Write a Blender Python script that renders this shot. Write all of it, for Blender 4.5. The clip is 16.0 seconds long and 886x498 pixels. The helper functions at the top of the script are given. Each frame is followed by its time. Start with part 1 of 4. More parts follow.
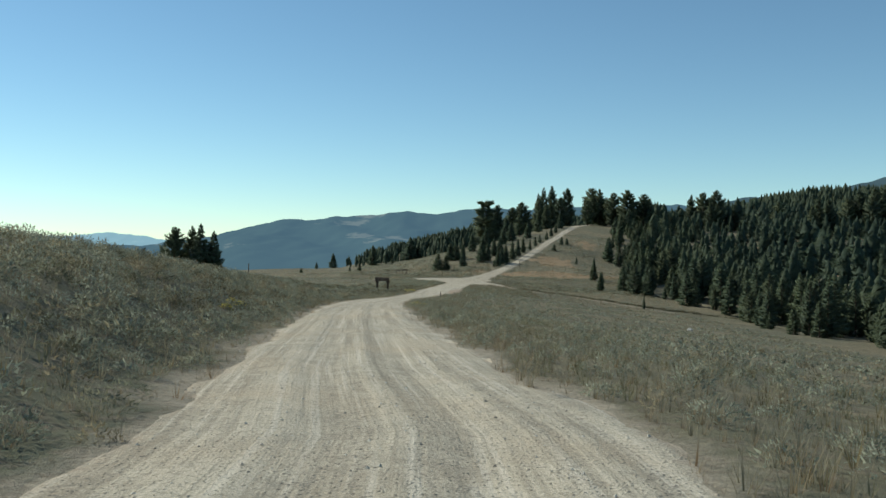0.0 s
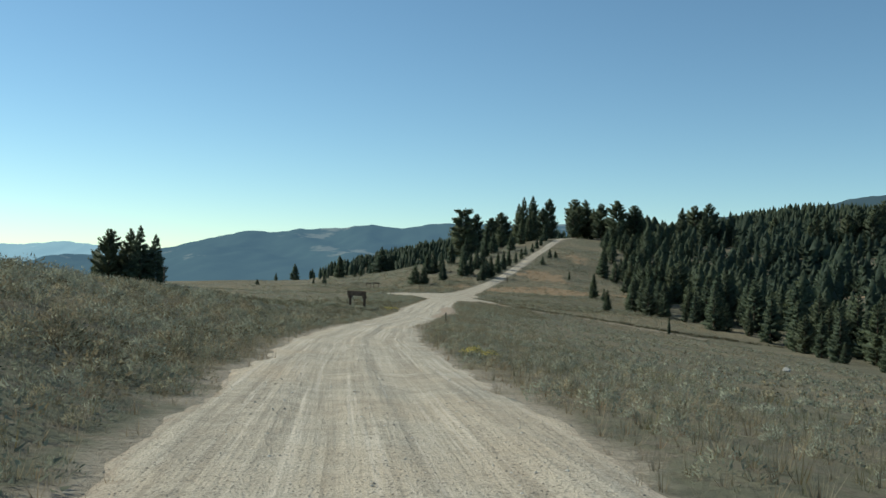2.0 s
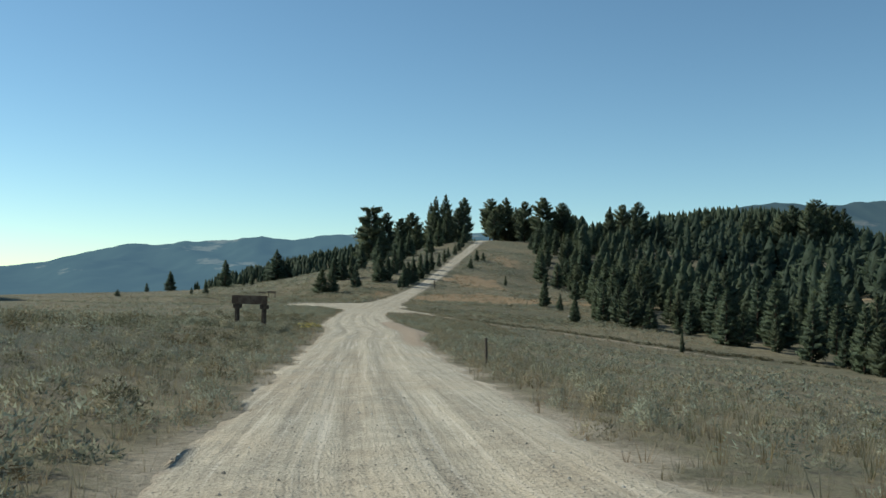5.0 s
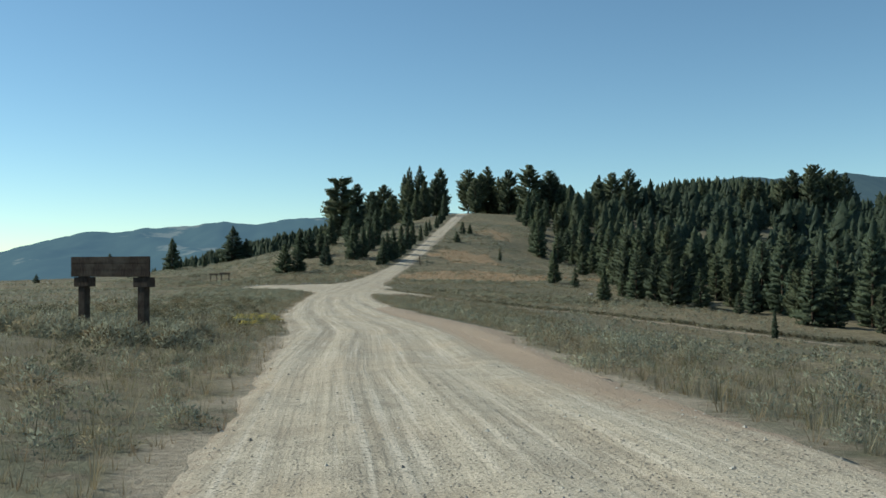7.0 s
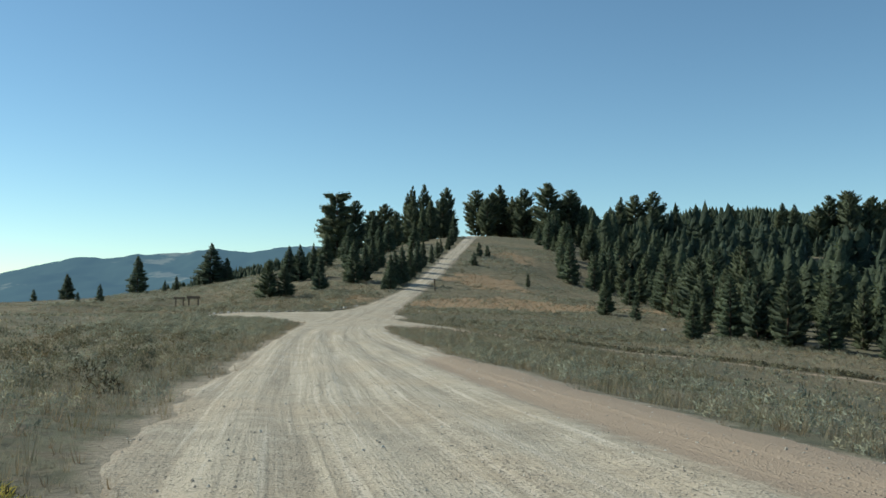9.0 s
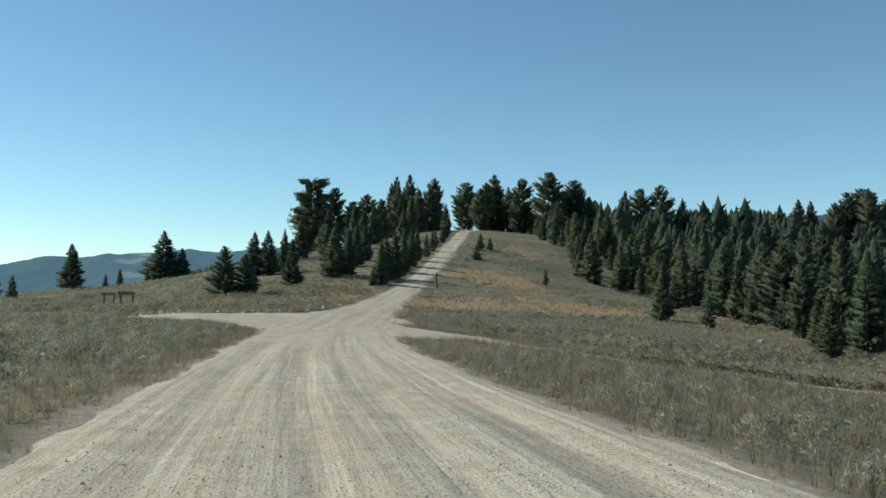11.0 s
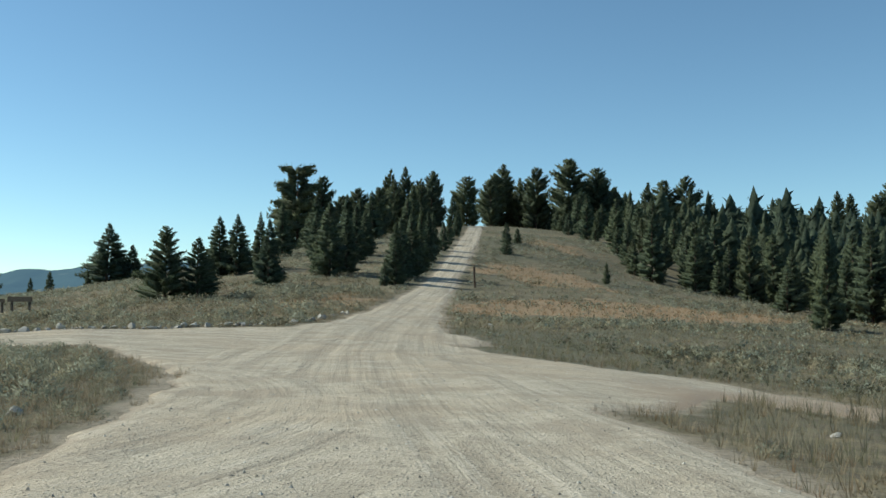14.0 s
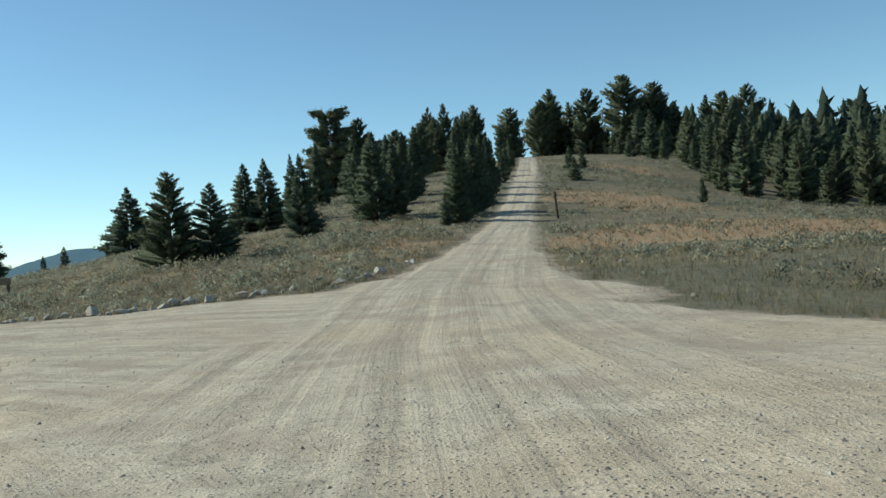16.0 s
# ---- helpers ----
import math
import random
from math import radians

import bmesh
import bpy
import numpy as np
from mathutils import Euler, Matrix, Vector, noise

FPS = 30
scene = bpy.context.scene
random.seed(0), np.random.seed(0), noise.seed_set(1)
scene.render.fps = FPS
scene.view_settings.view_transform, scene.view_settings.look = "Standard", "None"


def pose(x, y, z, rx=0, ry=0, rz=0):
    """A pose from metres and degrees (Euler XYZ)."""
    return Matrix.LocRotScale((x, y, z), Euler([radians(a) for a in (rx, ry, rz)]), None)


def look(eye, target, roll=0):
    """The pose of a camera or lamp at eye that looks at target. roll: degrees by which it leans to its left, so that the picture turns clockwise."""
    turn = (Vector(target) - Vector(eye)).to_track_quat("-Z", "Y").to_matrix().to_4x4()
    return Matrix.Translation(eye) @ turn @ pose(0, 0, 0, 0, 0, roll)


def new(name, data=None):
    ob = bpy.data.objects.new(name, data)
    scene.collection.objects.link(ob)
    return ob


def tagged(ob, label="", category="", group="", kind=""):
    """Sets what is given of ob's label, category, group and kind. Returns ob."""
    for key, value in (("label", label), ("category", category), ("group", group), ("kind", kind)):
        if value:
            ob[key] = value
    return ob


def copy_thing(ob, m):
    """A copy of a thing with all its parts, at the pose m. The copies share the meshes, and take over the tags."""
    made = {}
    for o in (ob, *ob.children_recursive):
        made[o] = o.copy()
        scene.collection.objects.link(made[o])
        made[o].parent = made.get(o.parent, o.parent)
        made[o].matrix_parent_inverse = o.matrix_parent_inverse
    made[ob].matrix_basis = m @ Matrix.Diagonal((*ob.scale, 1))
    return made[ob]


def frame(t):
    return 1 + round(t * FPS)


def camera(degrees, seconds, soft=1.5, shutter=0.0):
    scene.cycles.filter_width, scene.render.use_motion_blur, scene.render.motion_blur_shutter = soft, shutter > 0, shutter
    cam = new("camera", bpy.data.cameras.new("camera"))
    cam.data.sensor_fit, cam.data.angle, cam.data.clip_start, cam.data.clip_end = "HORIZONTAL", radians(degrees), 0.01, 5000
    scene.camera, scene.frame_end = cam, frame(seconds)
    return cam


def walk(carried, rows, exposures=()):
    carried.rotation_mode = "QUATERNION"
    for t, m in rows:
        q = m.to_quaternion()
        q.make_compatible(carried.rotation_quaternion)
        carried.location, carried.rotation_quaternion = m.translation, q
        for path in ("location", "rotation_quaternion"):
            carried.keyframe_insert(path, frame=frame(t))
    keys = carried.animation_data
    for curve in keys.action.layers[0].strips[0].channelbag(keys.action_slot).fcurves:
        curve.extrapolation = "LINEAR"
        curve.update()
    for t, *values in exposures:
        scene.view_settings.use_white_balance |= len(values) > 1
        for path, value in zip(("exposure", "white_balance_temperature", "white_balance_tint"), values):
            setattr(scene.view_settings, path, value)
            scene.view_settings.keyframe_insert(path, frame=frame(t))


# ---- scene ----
cam = camera(51.01, 16.0)
PATH = [
    (0, (0.000, 0.000, 1.500), (0.000, 10.000, 1.501), 0.94),
    (0.5, (-1.061, 10.762, 1.169), (-1.025, 20.762, 1.194), -1.68),
    (1, (-2.126, 21.238, 0.830), (-1.965, 31.237, 0.793), -1.93),
    (1.5, (-3.180, 31.271, 0.473), (-2.933, 41.268, 0.478), 0.80),
    (2, (-4.188, 40.886, 0.085), (-3.807, 50.877, 0.260), 1.86),
    (2.5, (-5.097, 50.247, -0.328), (-4.522, 60.226, -0.025), -0.14),
    (3, (-5.893, 59.518, -0.755), (-5.026, 69.470, -0.321), 1.67),
    (3.5, (-6.549, 68.784, -1.174), (-5.768, 78.751, -0.970), 1.04),
    (4, (-7.059, 78.185, -1.572), (-6.002, 88.126, -1.309), 1.71),
    (4.5, (-7.460, 87.665, -1.953), (-6.108, 97.567, -1.602), 1.73),
    (7, (-6.133, 135.221, -3.948), (-4.221, 145.036, -3.805), -0.15),
    (7.5, (-5.641, 144.991, -4.238), (-3.685, 154.797, -4.101), 1.46),
    (8, (-5.065, 154.574, -4.531), (-3.287, 164.413, -4.307), 0.63),
    (8.5, (-4.364, 163.732, -4.804), (-2.662, 173.582, -4.497), 0.08),
    (9, (-3.653, 172.797, -5.058), (-1.681, 182.589, -4.580), 0.63),
    (11.5, (-0.375, 214.522, -6.020), (1.908, 224.244, -5.512), 0.83),
    (12, (0.113, 221.362, -6.169), (2.586, 231.049, -5.954), 0.23),
    (12.5, (0.629, 227.970, -6.296), (3.392, 237.520, -5.209), 2.13),
    (13, (1.174, 234.256, -6.399), (3.904, 243.851, -5.708), 1.51),
    (13.5, (1.694, 240.352, -6.435), (4.300, 249.996, -5.972), 1.13),
    (14, (2.137, 246.070, -6.480), (4.538, 255.758, -5.865), 0.44),
    (14.5, (2.568, 251.339, -6.520), (4.822, 261.064, -5.931), 0.03),
    (15, (2.977, 256.068, -6.558), (5.060, 265.839, -6.123), -0.68),
    (15.5, (3.336, 260.195, -6.598), (5.169, 270.020, -6.267), 0.67),
    (16, (3.685, 264.000, -6.639), (5.640, 273.807, -6.599), -4.71),
]
walk(cam, [(t, look(eye, target, roll)) for t, eye, target, roll in PATH], [(0, 0.02, 6300, 0), (4.5, 0.06, 6300, 0), (8.5, 0.12, 6300, 0), (14, 0.24, 6300, 0), (16, 0.22, 6300, 0)])

# ---- sky and sun ----
SUN_AZIMUTH, SUN_HEIGHT = radians(-64), radians(37)
world = bpy.data.worlds.new("sky")
scene.world = world
world.use_nodes = True
wn = world.node_tree
sky = wn.nodes.new("ShaderNodeTexSky")
sky.sky_type, sky.sun_disc = "NISHITA", False
sky.sun_elevation, sky.sun_rotation = SUN_HEIGHT, SUN_AZIMUTH
sky.altitude, sky.air_density, sky.dust_density, sky.ozone_density = 1800, 1.0, 0.0, 2.6
tint = wn.nodes.new("ShaderNodeMix")
tint.data_type, tint.blend_type = "RGBA", "MULTIPLY"
tint.inputs[0].default_value, tint.inputs[7].default_value = 1.0, (0.92, 1.0, 0.94, 1)
wn.links.new(sky.outputs[0], tint.inputs[6])
wn.links.new(tint.outputs[2], wn.nodes["Background"].inputs[0])
wn.nodes["Background"].inputs[1].default_value = 0.117
sun = new("sun", bpy.data.lights.new("sun", "SUN"))
sun.data.energy, sun.data.angle, sun.data.color = 4.0, radians(0.53), (1.0, 0.95, 0.86)
TO_SUN = Vector((math.sin(SUN_AZIMUTH) * math.cos(SUN_HEIGHT), math.cos(SUN_AZIMUTH) * math.cos(SUN_HEIGHT), math.sin(SUN_HEIGHT)))
sun.matrix_world = look((0, 0, 60), Vector((0, 0, 60)) - TO_SUN)
scene.view_settings.exposure = 0.0


# ---- materials ----
class Nodes:
    """A small helper to write node materials in few lines."""

    def __init__(self, name, rough=0.9, spec=0.2):
        self.mat = bpy.data.materials.new(name)
        self.mat.use_nodes = True
        self.tree = self.mat.node_tree
        self.bsdf = self.tree.nodes["Principled BSDF"]
        self.bsdf.inputs["Roughness"].default_value = rough
        self.bsdf.inputs["Specular IOR Level"].default_value = spec

    def node(self, kind, **inputs):
        n = self.tree.nodes.new(kind)
        for key, v in inputs.items():
            self.put(n.inputs[key.replace("_", " ")], v)
        return n

    def put(self, socket, v):
        if isinstance(v, bpy.types.NodeSocket):
            self.tree.links.new(v, socket)
        else:
            socket.default_value = v

    def place(self, sx=1.0, sy=1.0, sz=1.0):
        n = self.tree.nodes.new("ShaderNodeMapping")
        self.put(n.inputs["Vector"], self.tree.nodes.new("ShaderNodeTexCoord").outputs["Object"])
        n.inputs["Scale"].default_value = (sx, sy, sz)
        return n.outputs[0]

    def noise(self, scale, detail=4.0, vector=None, rough=0.55):
        n = self.node("ShaderNodeTexNoise", Scale=scale, Detail=detail, Roughness=rough)
        self.put(n.inputs["Vector"], vector or self.place())
        return n.outputs["Fac"]

    def cells(self, scale, vector=None, out="Distance"):
        n = self.node("ShaderNodeTexVoronoi", Scale=scale)
        self.put(n.inputs["Vector"], vector or self.place())
        return n.outputs[out]

    def ramp(self, fac, *stops):
        n = self.tree.nodes.new("ShaderNodeValToRGB")
        e = n.color_ramp.elements
        while len(e) < len(stops):
            e.new(0.5)
        for k, (pos, colour) in zip(e, stops):
            k.position = pos
            k.color = (*colour, 1) if isinstance(colour, tuple) else (colour, colour, colour, 1)
        self.put(n.inputs[0], fac)
        return n.outputs[0]

    def mix(self, fac, a, b, kind="MIX"):
        n = self.tree.nodes.new("ShaderNodeMix")
        n.data_type, n.blend_type = "RGBA", kind
        for s, v in ((n.inputs[0], fac), (n.inputs[6], a), (n.inputs[7], b)):
            self.put(s, (*v, 1) if isinstance(v, tuple) and len(v) == 3 else v)
        return n.outputs[2]

    def math(self, kind, a, b=0.0):
        n = self.tree.nodes.new("ShaderNodeMath")
        n.operation = kind
        self.put(n.inputs[0], a)
        self.put(n.inputs[1], b)
        return n.outputs[0]

    def attribute(self, name):
        n = self.tree.nodes.new("ShaderNodeAttribute")
        n.attribute_name = name
        return n

    def random(self):
        return self.tree.nodes.new("ShaderNodeObjectInfo").outputs["Random"]

    def island(self):
        return self.tree.nodes.new("ShaderNodeNewGeometry").outputs["Random Per Island"]

    def done(self, colour, bump=None, strength=0.4, distance=0.02):
        self.put(self.bsdf.inputs["Base Color"], (*colour, 1) if isinstance(colour, tuple) else colour)
        if bump is not None:
            b = self.node("ShaderNodeBump", Strength=strength, Distance=distance, Height=bump)
            self.put(self.bsdf.inputs["Normal"], b.outputs[0])
        return self.mat


def ground_material():
    m = Nodes("dry_rangeland_soil", 0.95, 0.1)
    big, mid, fine, grit = m.noise(0.06, 4), m.noise(0.7, 5), m.noise(9.0, 5), m.noise(60.0, 3)
    soil = m.ramp(fine, (0.3, (0.115, 0.09, 0.062)), (0.55, (0.19, 0.155, 0.11)), (0.8, (0.29, 0.245, 0.18)))
    straw = m.ramp(mid, (0.3, (0.13, 0.112, 0.070)), (0.55, (0.22, 0.185, 0.115)), (0.75, (0.30, 0.235, 0.145)))
    olive = m.ramp(mid, (0.3, (0.095, 0.095, 0.064)), (0.7, (0.18, 0.172, 0.112)))
    cover = m.mix(m.ramp(big, (0.42, 0.0), (0.58, 1.0)), olive, straw)
    cover = m.mix(m.ramp(m.noise(2.2, 5), (0.48, 0.0), (0.62, 0.8)), cover, soil)
    cover = m.mix(m.ramp(m.cells(7.0), (0.15, 0.6), (0.4, 0.0)), cover, (0.085, 0.075, 0.05))
    cover = m.mix(m.ramp(grit, (0.55, 0.0), (0.7, 0.5)), cover, (0.32, 0.28, 0.19))
    rust = m.math("ADD", m.attribute("rust").outputs["Fac"], m.math("MULTIPLY", m.math("SUBTRACT", mid, 0.5), 0.9))
    cover = m.mix(m.ramp(rust, (0.35, 0.0), (0.75, 0.9)), cover, m.mix(fine, (0.25, 0.17, 0.10), (0.41, 0.295, 0.18)))
    dirt = m.mix(m.ramp(grit, (0.5, 0.0), (0.7, 0.6)), m.ramp(fine, (0.3, (0.22, 0.175, 0.125)), (0.7, (0.42, 0.355, 0.265))), (0.5, 0.44, 0.345))
    edge = m.math("ADD", m.attribute("verge").outputs["Fac"], m.math("MULTIPLY", m.math("SUBTRACT", mid, 0.5), 1.2))
    cover = m.mix(m.ramp(edge, (0.4, 0.0), (0.85, 0.9)), cover, dirt)
    return m.done(cover, m.math("ADD", m.math("ADD", fine, mid), m.math("MULTIPLY", grit, 0.4)), 0.8, 0.06)


def gravel_material():
    m = Nodes("pale_washboard_gravel", 0.95, 0.15)

    def streaks(lat, lon, scale, detail):
        comb = m.tree.nodes.new("ShaderNodeCombineXYZ")
        m.put(comb.inputs[0], m.attribute(lat).outputs["Fac"])
        m.put(comb.inputs[1], m.math("MULTIPLY", m.attribute(lon).outputs["Fac"], 0.014))
        return m.noise(scale, detail, comb.outputs[0], 0.62)

    way = m.ramp(m.math("ADD", m.attribute("share").outputs["Fac"], m.math("SUBTRACT", m.noise(0.16, 3), 0.5)), (0.42, 0.0), (0.58, 1.0))

    def both(scale, detail):
        return m.mix(way, streaks("lat", "lon", scale, detail), streaks("lat2", "lon2", scale, detail))

    mess = m.attribute("mess").outputs["Fac"]
    calm = m.math("SUBTRACT", 1.0, m.math("MULTIPLY", mess, 0.55))
    streak, thin = both(1.7, 4), both(6.0, 3)
    fine, mid, big = m.noise(45.0, 4), m.noise(3.0, 5), m.noise(0.3, 4)
    base = m.ramp(fine, (0.25, (0.312, 0.275, 0.202)), (0.5, (0.520, 0.460, 0.350)), (0.75, (0.666, 0.595, 0.461)))
    dark = m.ramp(fine, (0.25, (0.177, 0.155, 0.115)), (0.5, (0.343, 0.300, 0.226)), (0.75, (0.478, 0.420, 0.317)))
    # wheels sweep the loose stones into dark strips between pale, packed tracks
    sway = m.math("MULTIPLY", m.math("SUBTRACT", both(0.5, 2), 0.5), 14.0)
    comb = m.math("SINE", m.math("ADD", m.math("MULTIPLY", m.mix(way, m.attribute("lat").outputs["Fac"], m.attribute("lat2").outputs["Fac"]), 6.6), sway))
    strip = m.ramp(m.math("ADD", m.math("ADD", streak, m.math("MULTIPLY", comb, -0.05)), m.math("MULTIPLY", m.math("SUBTRACT", mid, 0.5), 0.3)), (0.38, 1.0), (0.53, 0.0))
    worn = m.mix(strip, base, dark)
    worn = m.mix(m.math("MAXIMUM", m.ramp(m.noise(0.22, 4), (0.4, 0.0), (0.6, 0.75)), m.math("MULTIPLY", mess, 0.35)), worn, m.mix(m.ramp(m.noise(1.4, 5), (0.38, 0.0), (0.62, 1.0)), dark, base))
    worn = m.mix(m.math("MULTIPLY", calm, m.ramp(thin, (0.54, 0.0), (0.66, 0.6))), worn, (0.686, 0.620, 0.499))
    worn = m.mix(m.math("MULTIPLY", calm, m.ramp(thin, (0.34, 0.55), (0.44, 0.0))), worn, (0.281, 0.245, 0.182))
    worn = m.mix(m.ramp(big, (0.45, 0.0), (0.7, 0.45)), worn, (0.478, 0.375, 0.250))
    stones, pebbles, clods = m.cells(13.0), m.cells(30.0), m.noise(14.0, 3)
    worn = m.mix(m.ramp(clods, (0.36, 0.6), (0.47, 0.0)), worn, (0.26, 0.235, 0.18))
    worn = m.mix(m.math("MULTIPLY", m.ramp(stones, (0.16, 0.9), (0.32, 0.0)), m.math("ADD", 0.2, m.math("MULTIPLY", strip, 0.7))), worn, (0.20, 0.178, 0.142))
    lumps = m.cells(8.0)
    worn = m.mix(m.math("MULTIPLY", m.ramp(lumps, (0.2, 0.7), (0.34, 0.0)), strip), worn, (0.19, 0.17, 0.135))
    worn = m.mix(m.ramp(pebbles, (0.12, 0.45), (0.3, 0.0)), worn, (0.645, 0.580, 0.470))
    edge = m.math("ADD", m.attribute("brown").outputs["Fac"], m.math("MULTIPLY", m.math("SUBTRACT", mid, 0.5), 0.8))
    worn = m.mix(m.ramp(edge, (0.25, 0.0), (0.65, 0.9)), worn, m.mix(fine, (0.24, 0.175, 0.12), (0.43, 0.345, 0.255)))
    worn = m.mix(m.math("MULTIPLY", mess, m.ramp(m.noise(0.5, 6), (0.49, 0.0), (0.62, 0.6))), worn, m.mix(fine, (0.24, 0.195, 0.14), (0.42, 0.36, 0.27)))
    worn = m.mix(1.0, worn, (1.035, 1.0, 0.985), "MULTIPLY")
    relief = m.math("ADD", m.math("MULTIPLY", fine, 0.5), m.math("ADD", m.math("MULTIPLY", streak, 2.2), m.math("MULTIPLY", m.ramp(stones, (0.0, 1.0), (0.3, 0.0)), 0.8)))
    return m.done(worn, relief, 0.9, 0.035)


def leafy(m, colour, share):
    """Thin leaves: part of the light passes through them."""
    mat = m.done(colour)
    through_leaf = m.tree.nodes.new("ShaderNodeBsdfTranslucent")
    m.put(through_leaf.inputs[0], colour)
    blend = m.tree.nodes.new("ShaderNodeMixShader")
    blend.inputs[0].default_value = share
    m.put(blend.inputs[1], m.bsdf.outputs[0])
    m.put(blend.inputs[2], through_leaf.outputs[0])
    m.put(m.tree.nodes["Material Output"].inputs[0], blend.outputs[0])
    return mat


def plant_material(name, dark, light, tip=None):
    m = Nodes(name, 0.85, 0.15)
    tone = m.attribute("tone").outputs["Fac"]
    colour = m.mix(tone, dark, light)
    colour = m.mix(0.35, colour, m.ramp(m.noise(0.12, 3), (0.35, dark), (0.65, light)))
    hue = m.attribute("hue").outputs["Fac"]
    colour = m.mix(1.0, colour, m.ramp(hue, (0.0, (0.78, 0.62, 0.52)), (0.15, (1.1, 0.92, 0.76)), (0.35, (1.0, 0.98, 0.9)), (0.75, (1.0, 1.02, 1.0))), "MULTIPLY")
    if tip:
        colour = m.mix(m.attribute("tip").outputs["Fac"], colour, tip)
    return leafy(m, colour, 0.35)


def needle_material(name, dark, light):
    m = Nodes(name, 0.7, 0.25)
    tuft = m.noise(3.2, 5, None, 0.7)
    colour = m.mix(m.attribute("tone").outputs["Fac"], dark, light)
    colour = m.mix(1.0, colour, m.ramp(tuft, (0.34, 0.62), (0.5, 0.98), (0.66, 1.4)), "MULTIPLY")
    shift = m.mix(m.random(), (0.78, 0.86, 0.82), (1.12, 1.1, 0.92))
    rough = m.node("ShaderNodeBump", Strength=0.6, Distance=0.3, Height=tuft)
    m.put(m.bsdf.inputs["Normal"], rough.outputs[0])
    return leafy(m, m.mix(1.0, colour, shift, "MULTIPLY"), 0.4)


def bark_material():
    m = Nodes("conifer_bark", 0.95, 0.1)
    grain = m.noise(6.0, 6, m.place(3, 3, 0.6))
    return m.done(m.ramp(grain, (0.3, (0.035, 0.025, 0.02)), (0.6, (0.12, 0.085, 0.06)), (0.8, (0.2, 0.16, 0.12))), grain, 0.8, 0.05)


def timber_material(name, dark, light):
    m = Nodes(name, 0.85, 0.2)
    grain, blotch = m.noise(5.0, 6, m.place(8, 8, 1.2)), m.noise(2.5, 4)
    colour = m.ramp(grain, (0.3, dark), (0.7, light))
    return m.done(m.mix(m.ramp(blotch, (0.45, 0.0), (0.7, 0.5)), colour, (0.16, 0.13, 0.10)), grain, 0.5, 0.01)


def rock_material(name, dark, light):
    m = Nodes(name, 0.9, 0.25)
    a, b = m.noise(7.0, 6), m.noise(1.6, 4)
    colour = m.mix(b, m.ramp(a, (0.3, dark), (0.7, light)), light)
    return m.done(m.mix(m.ramp(m.random(), (0, 0.0), (1, 0.35)), colour, dark), a, 0.7, 0.03)


def mountain_material(name, wood, bare, haze_glow):
    """Far, wooded slopes with bald patches; faint blue haze is added as surface glow."""
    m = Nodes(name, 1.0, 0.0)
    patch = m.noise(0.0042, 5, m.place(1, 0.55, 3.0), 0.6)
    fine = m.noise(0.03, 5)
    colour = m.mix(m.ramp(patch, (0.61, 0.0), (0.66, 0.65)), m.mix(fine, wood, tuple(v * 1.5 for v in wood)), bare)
    m.put(m.bsdf.inputs["Emission Color"], (*haze_glow, 1))
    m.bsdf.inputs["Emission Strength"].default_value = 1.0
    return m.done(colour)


GROUND, GRAVEL, BARK = ground_material(), gravel_material(), bark_material()
SAGE = plant_material("sagebrush_leaf", (0.19, 0.195, 0.143), (0.385, 0.392, 0.302))
STRAW = plant_material("dry_bunch_grass", (0.15, 0.127, 0.082), (0.35, 0.295, 0.195), (0.40, 0.345, 0.24))
RUSSET = plant_material("russet_grass", (0.215, 0.135, 0.07), (0.40, 0.26, 0.145), (0.45, 0.315, 0.185))
VERGE = plant_material("brown_verge_grass", (0.17, 0.125, 0.078), (0.36, 0.285, 0.19), (0.42, 0.34, 0.23))
SHRUB = plant_material("dark_scrub", (0.085, 0.082, 0.055), (0.2, 0.19, 0.125))
GREEN = plant_material("green_bunch_grass", (0.125, 0.118, 0.068), (0.275, 0.25, 0.148))
YELLOW = plant_material("rabbitbrush", (0.10, 0.11, 0.06), (0.2, 0.21, 0.11), (0.64, 0.52, 0.12))
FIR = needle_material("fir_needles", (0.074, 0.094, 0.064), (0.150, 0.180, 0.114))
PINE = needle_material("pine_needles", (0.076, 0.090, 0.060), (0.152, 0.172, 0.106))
DARK_TIMBER = timber_material("dark_stained_timber", (0.030, 0.020, 0.014), (0.085, 0.058, 0.042))
GREY_TIMBER = timber_material("weathered_timber", (0.06, 0.045, 0.032), (0.17, 0.13, 0.095))
PALE_ROCK = rock_material("pale_limestone", (0.22, 0.20, 0.17), (0.54, 0.50, 0.43))
STONE = rock_material("road_stone", (0.16, 0.145, 0.12), (0.46, 0.43, 0.36))

# ---- the lie of the land ----
PROFILE_Y = [-400, -60, 0, 50, 88, 135, 164, 214, 240, 264, 290, 320, 460, 700, 1000, 1600]
PROFILE_Z = [14, 1.6, -0.15, -1.98, -3.6, -5.6, -6.45, -7.7, -8.1, -8.3, -8.3, -8.1, -9.5, -24, -40, -60]
MAIN_Y = [-60, -20, 10, 18, 27, 44, 65, 82, 107, 126, 154, 172, 190, 213, 226, 244, 262]
MAIN_X = [1.5, 0.4, -0.4, -1.5, -2.35, -3.9, -5.4, -6.25, -6.1, -5.0, -3.0, -1.1, -0.8, 0.4, 1.2, 2.7, 4.7]
MAIN_W = [5.8, 5.8, 5.9, 5.6, 5.6, 5.6, 5.9, 5.8, 5.6, 5.9, 6.7, 8.6, 8.8, 8.4, 8.2, 8.0, 8.2]
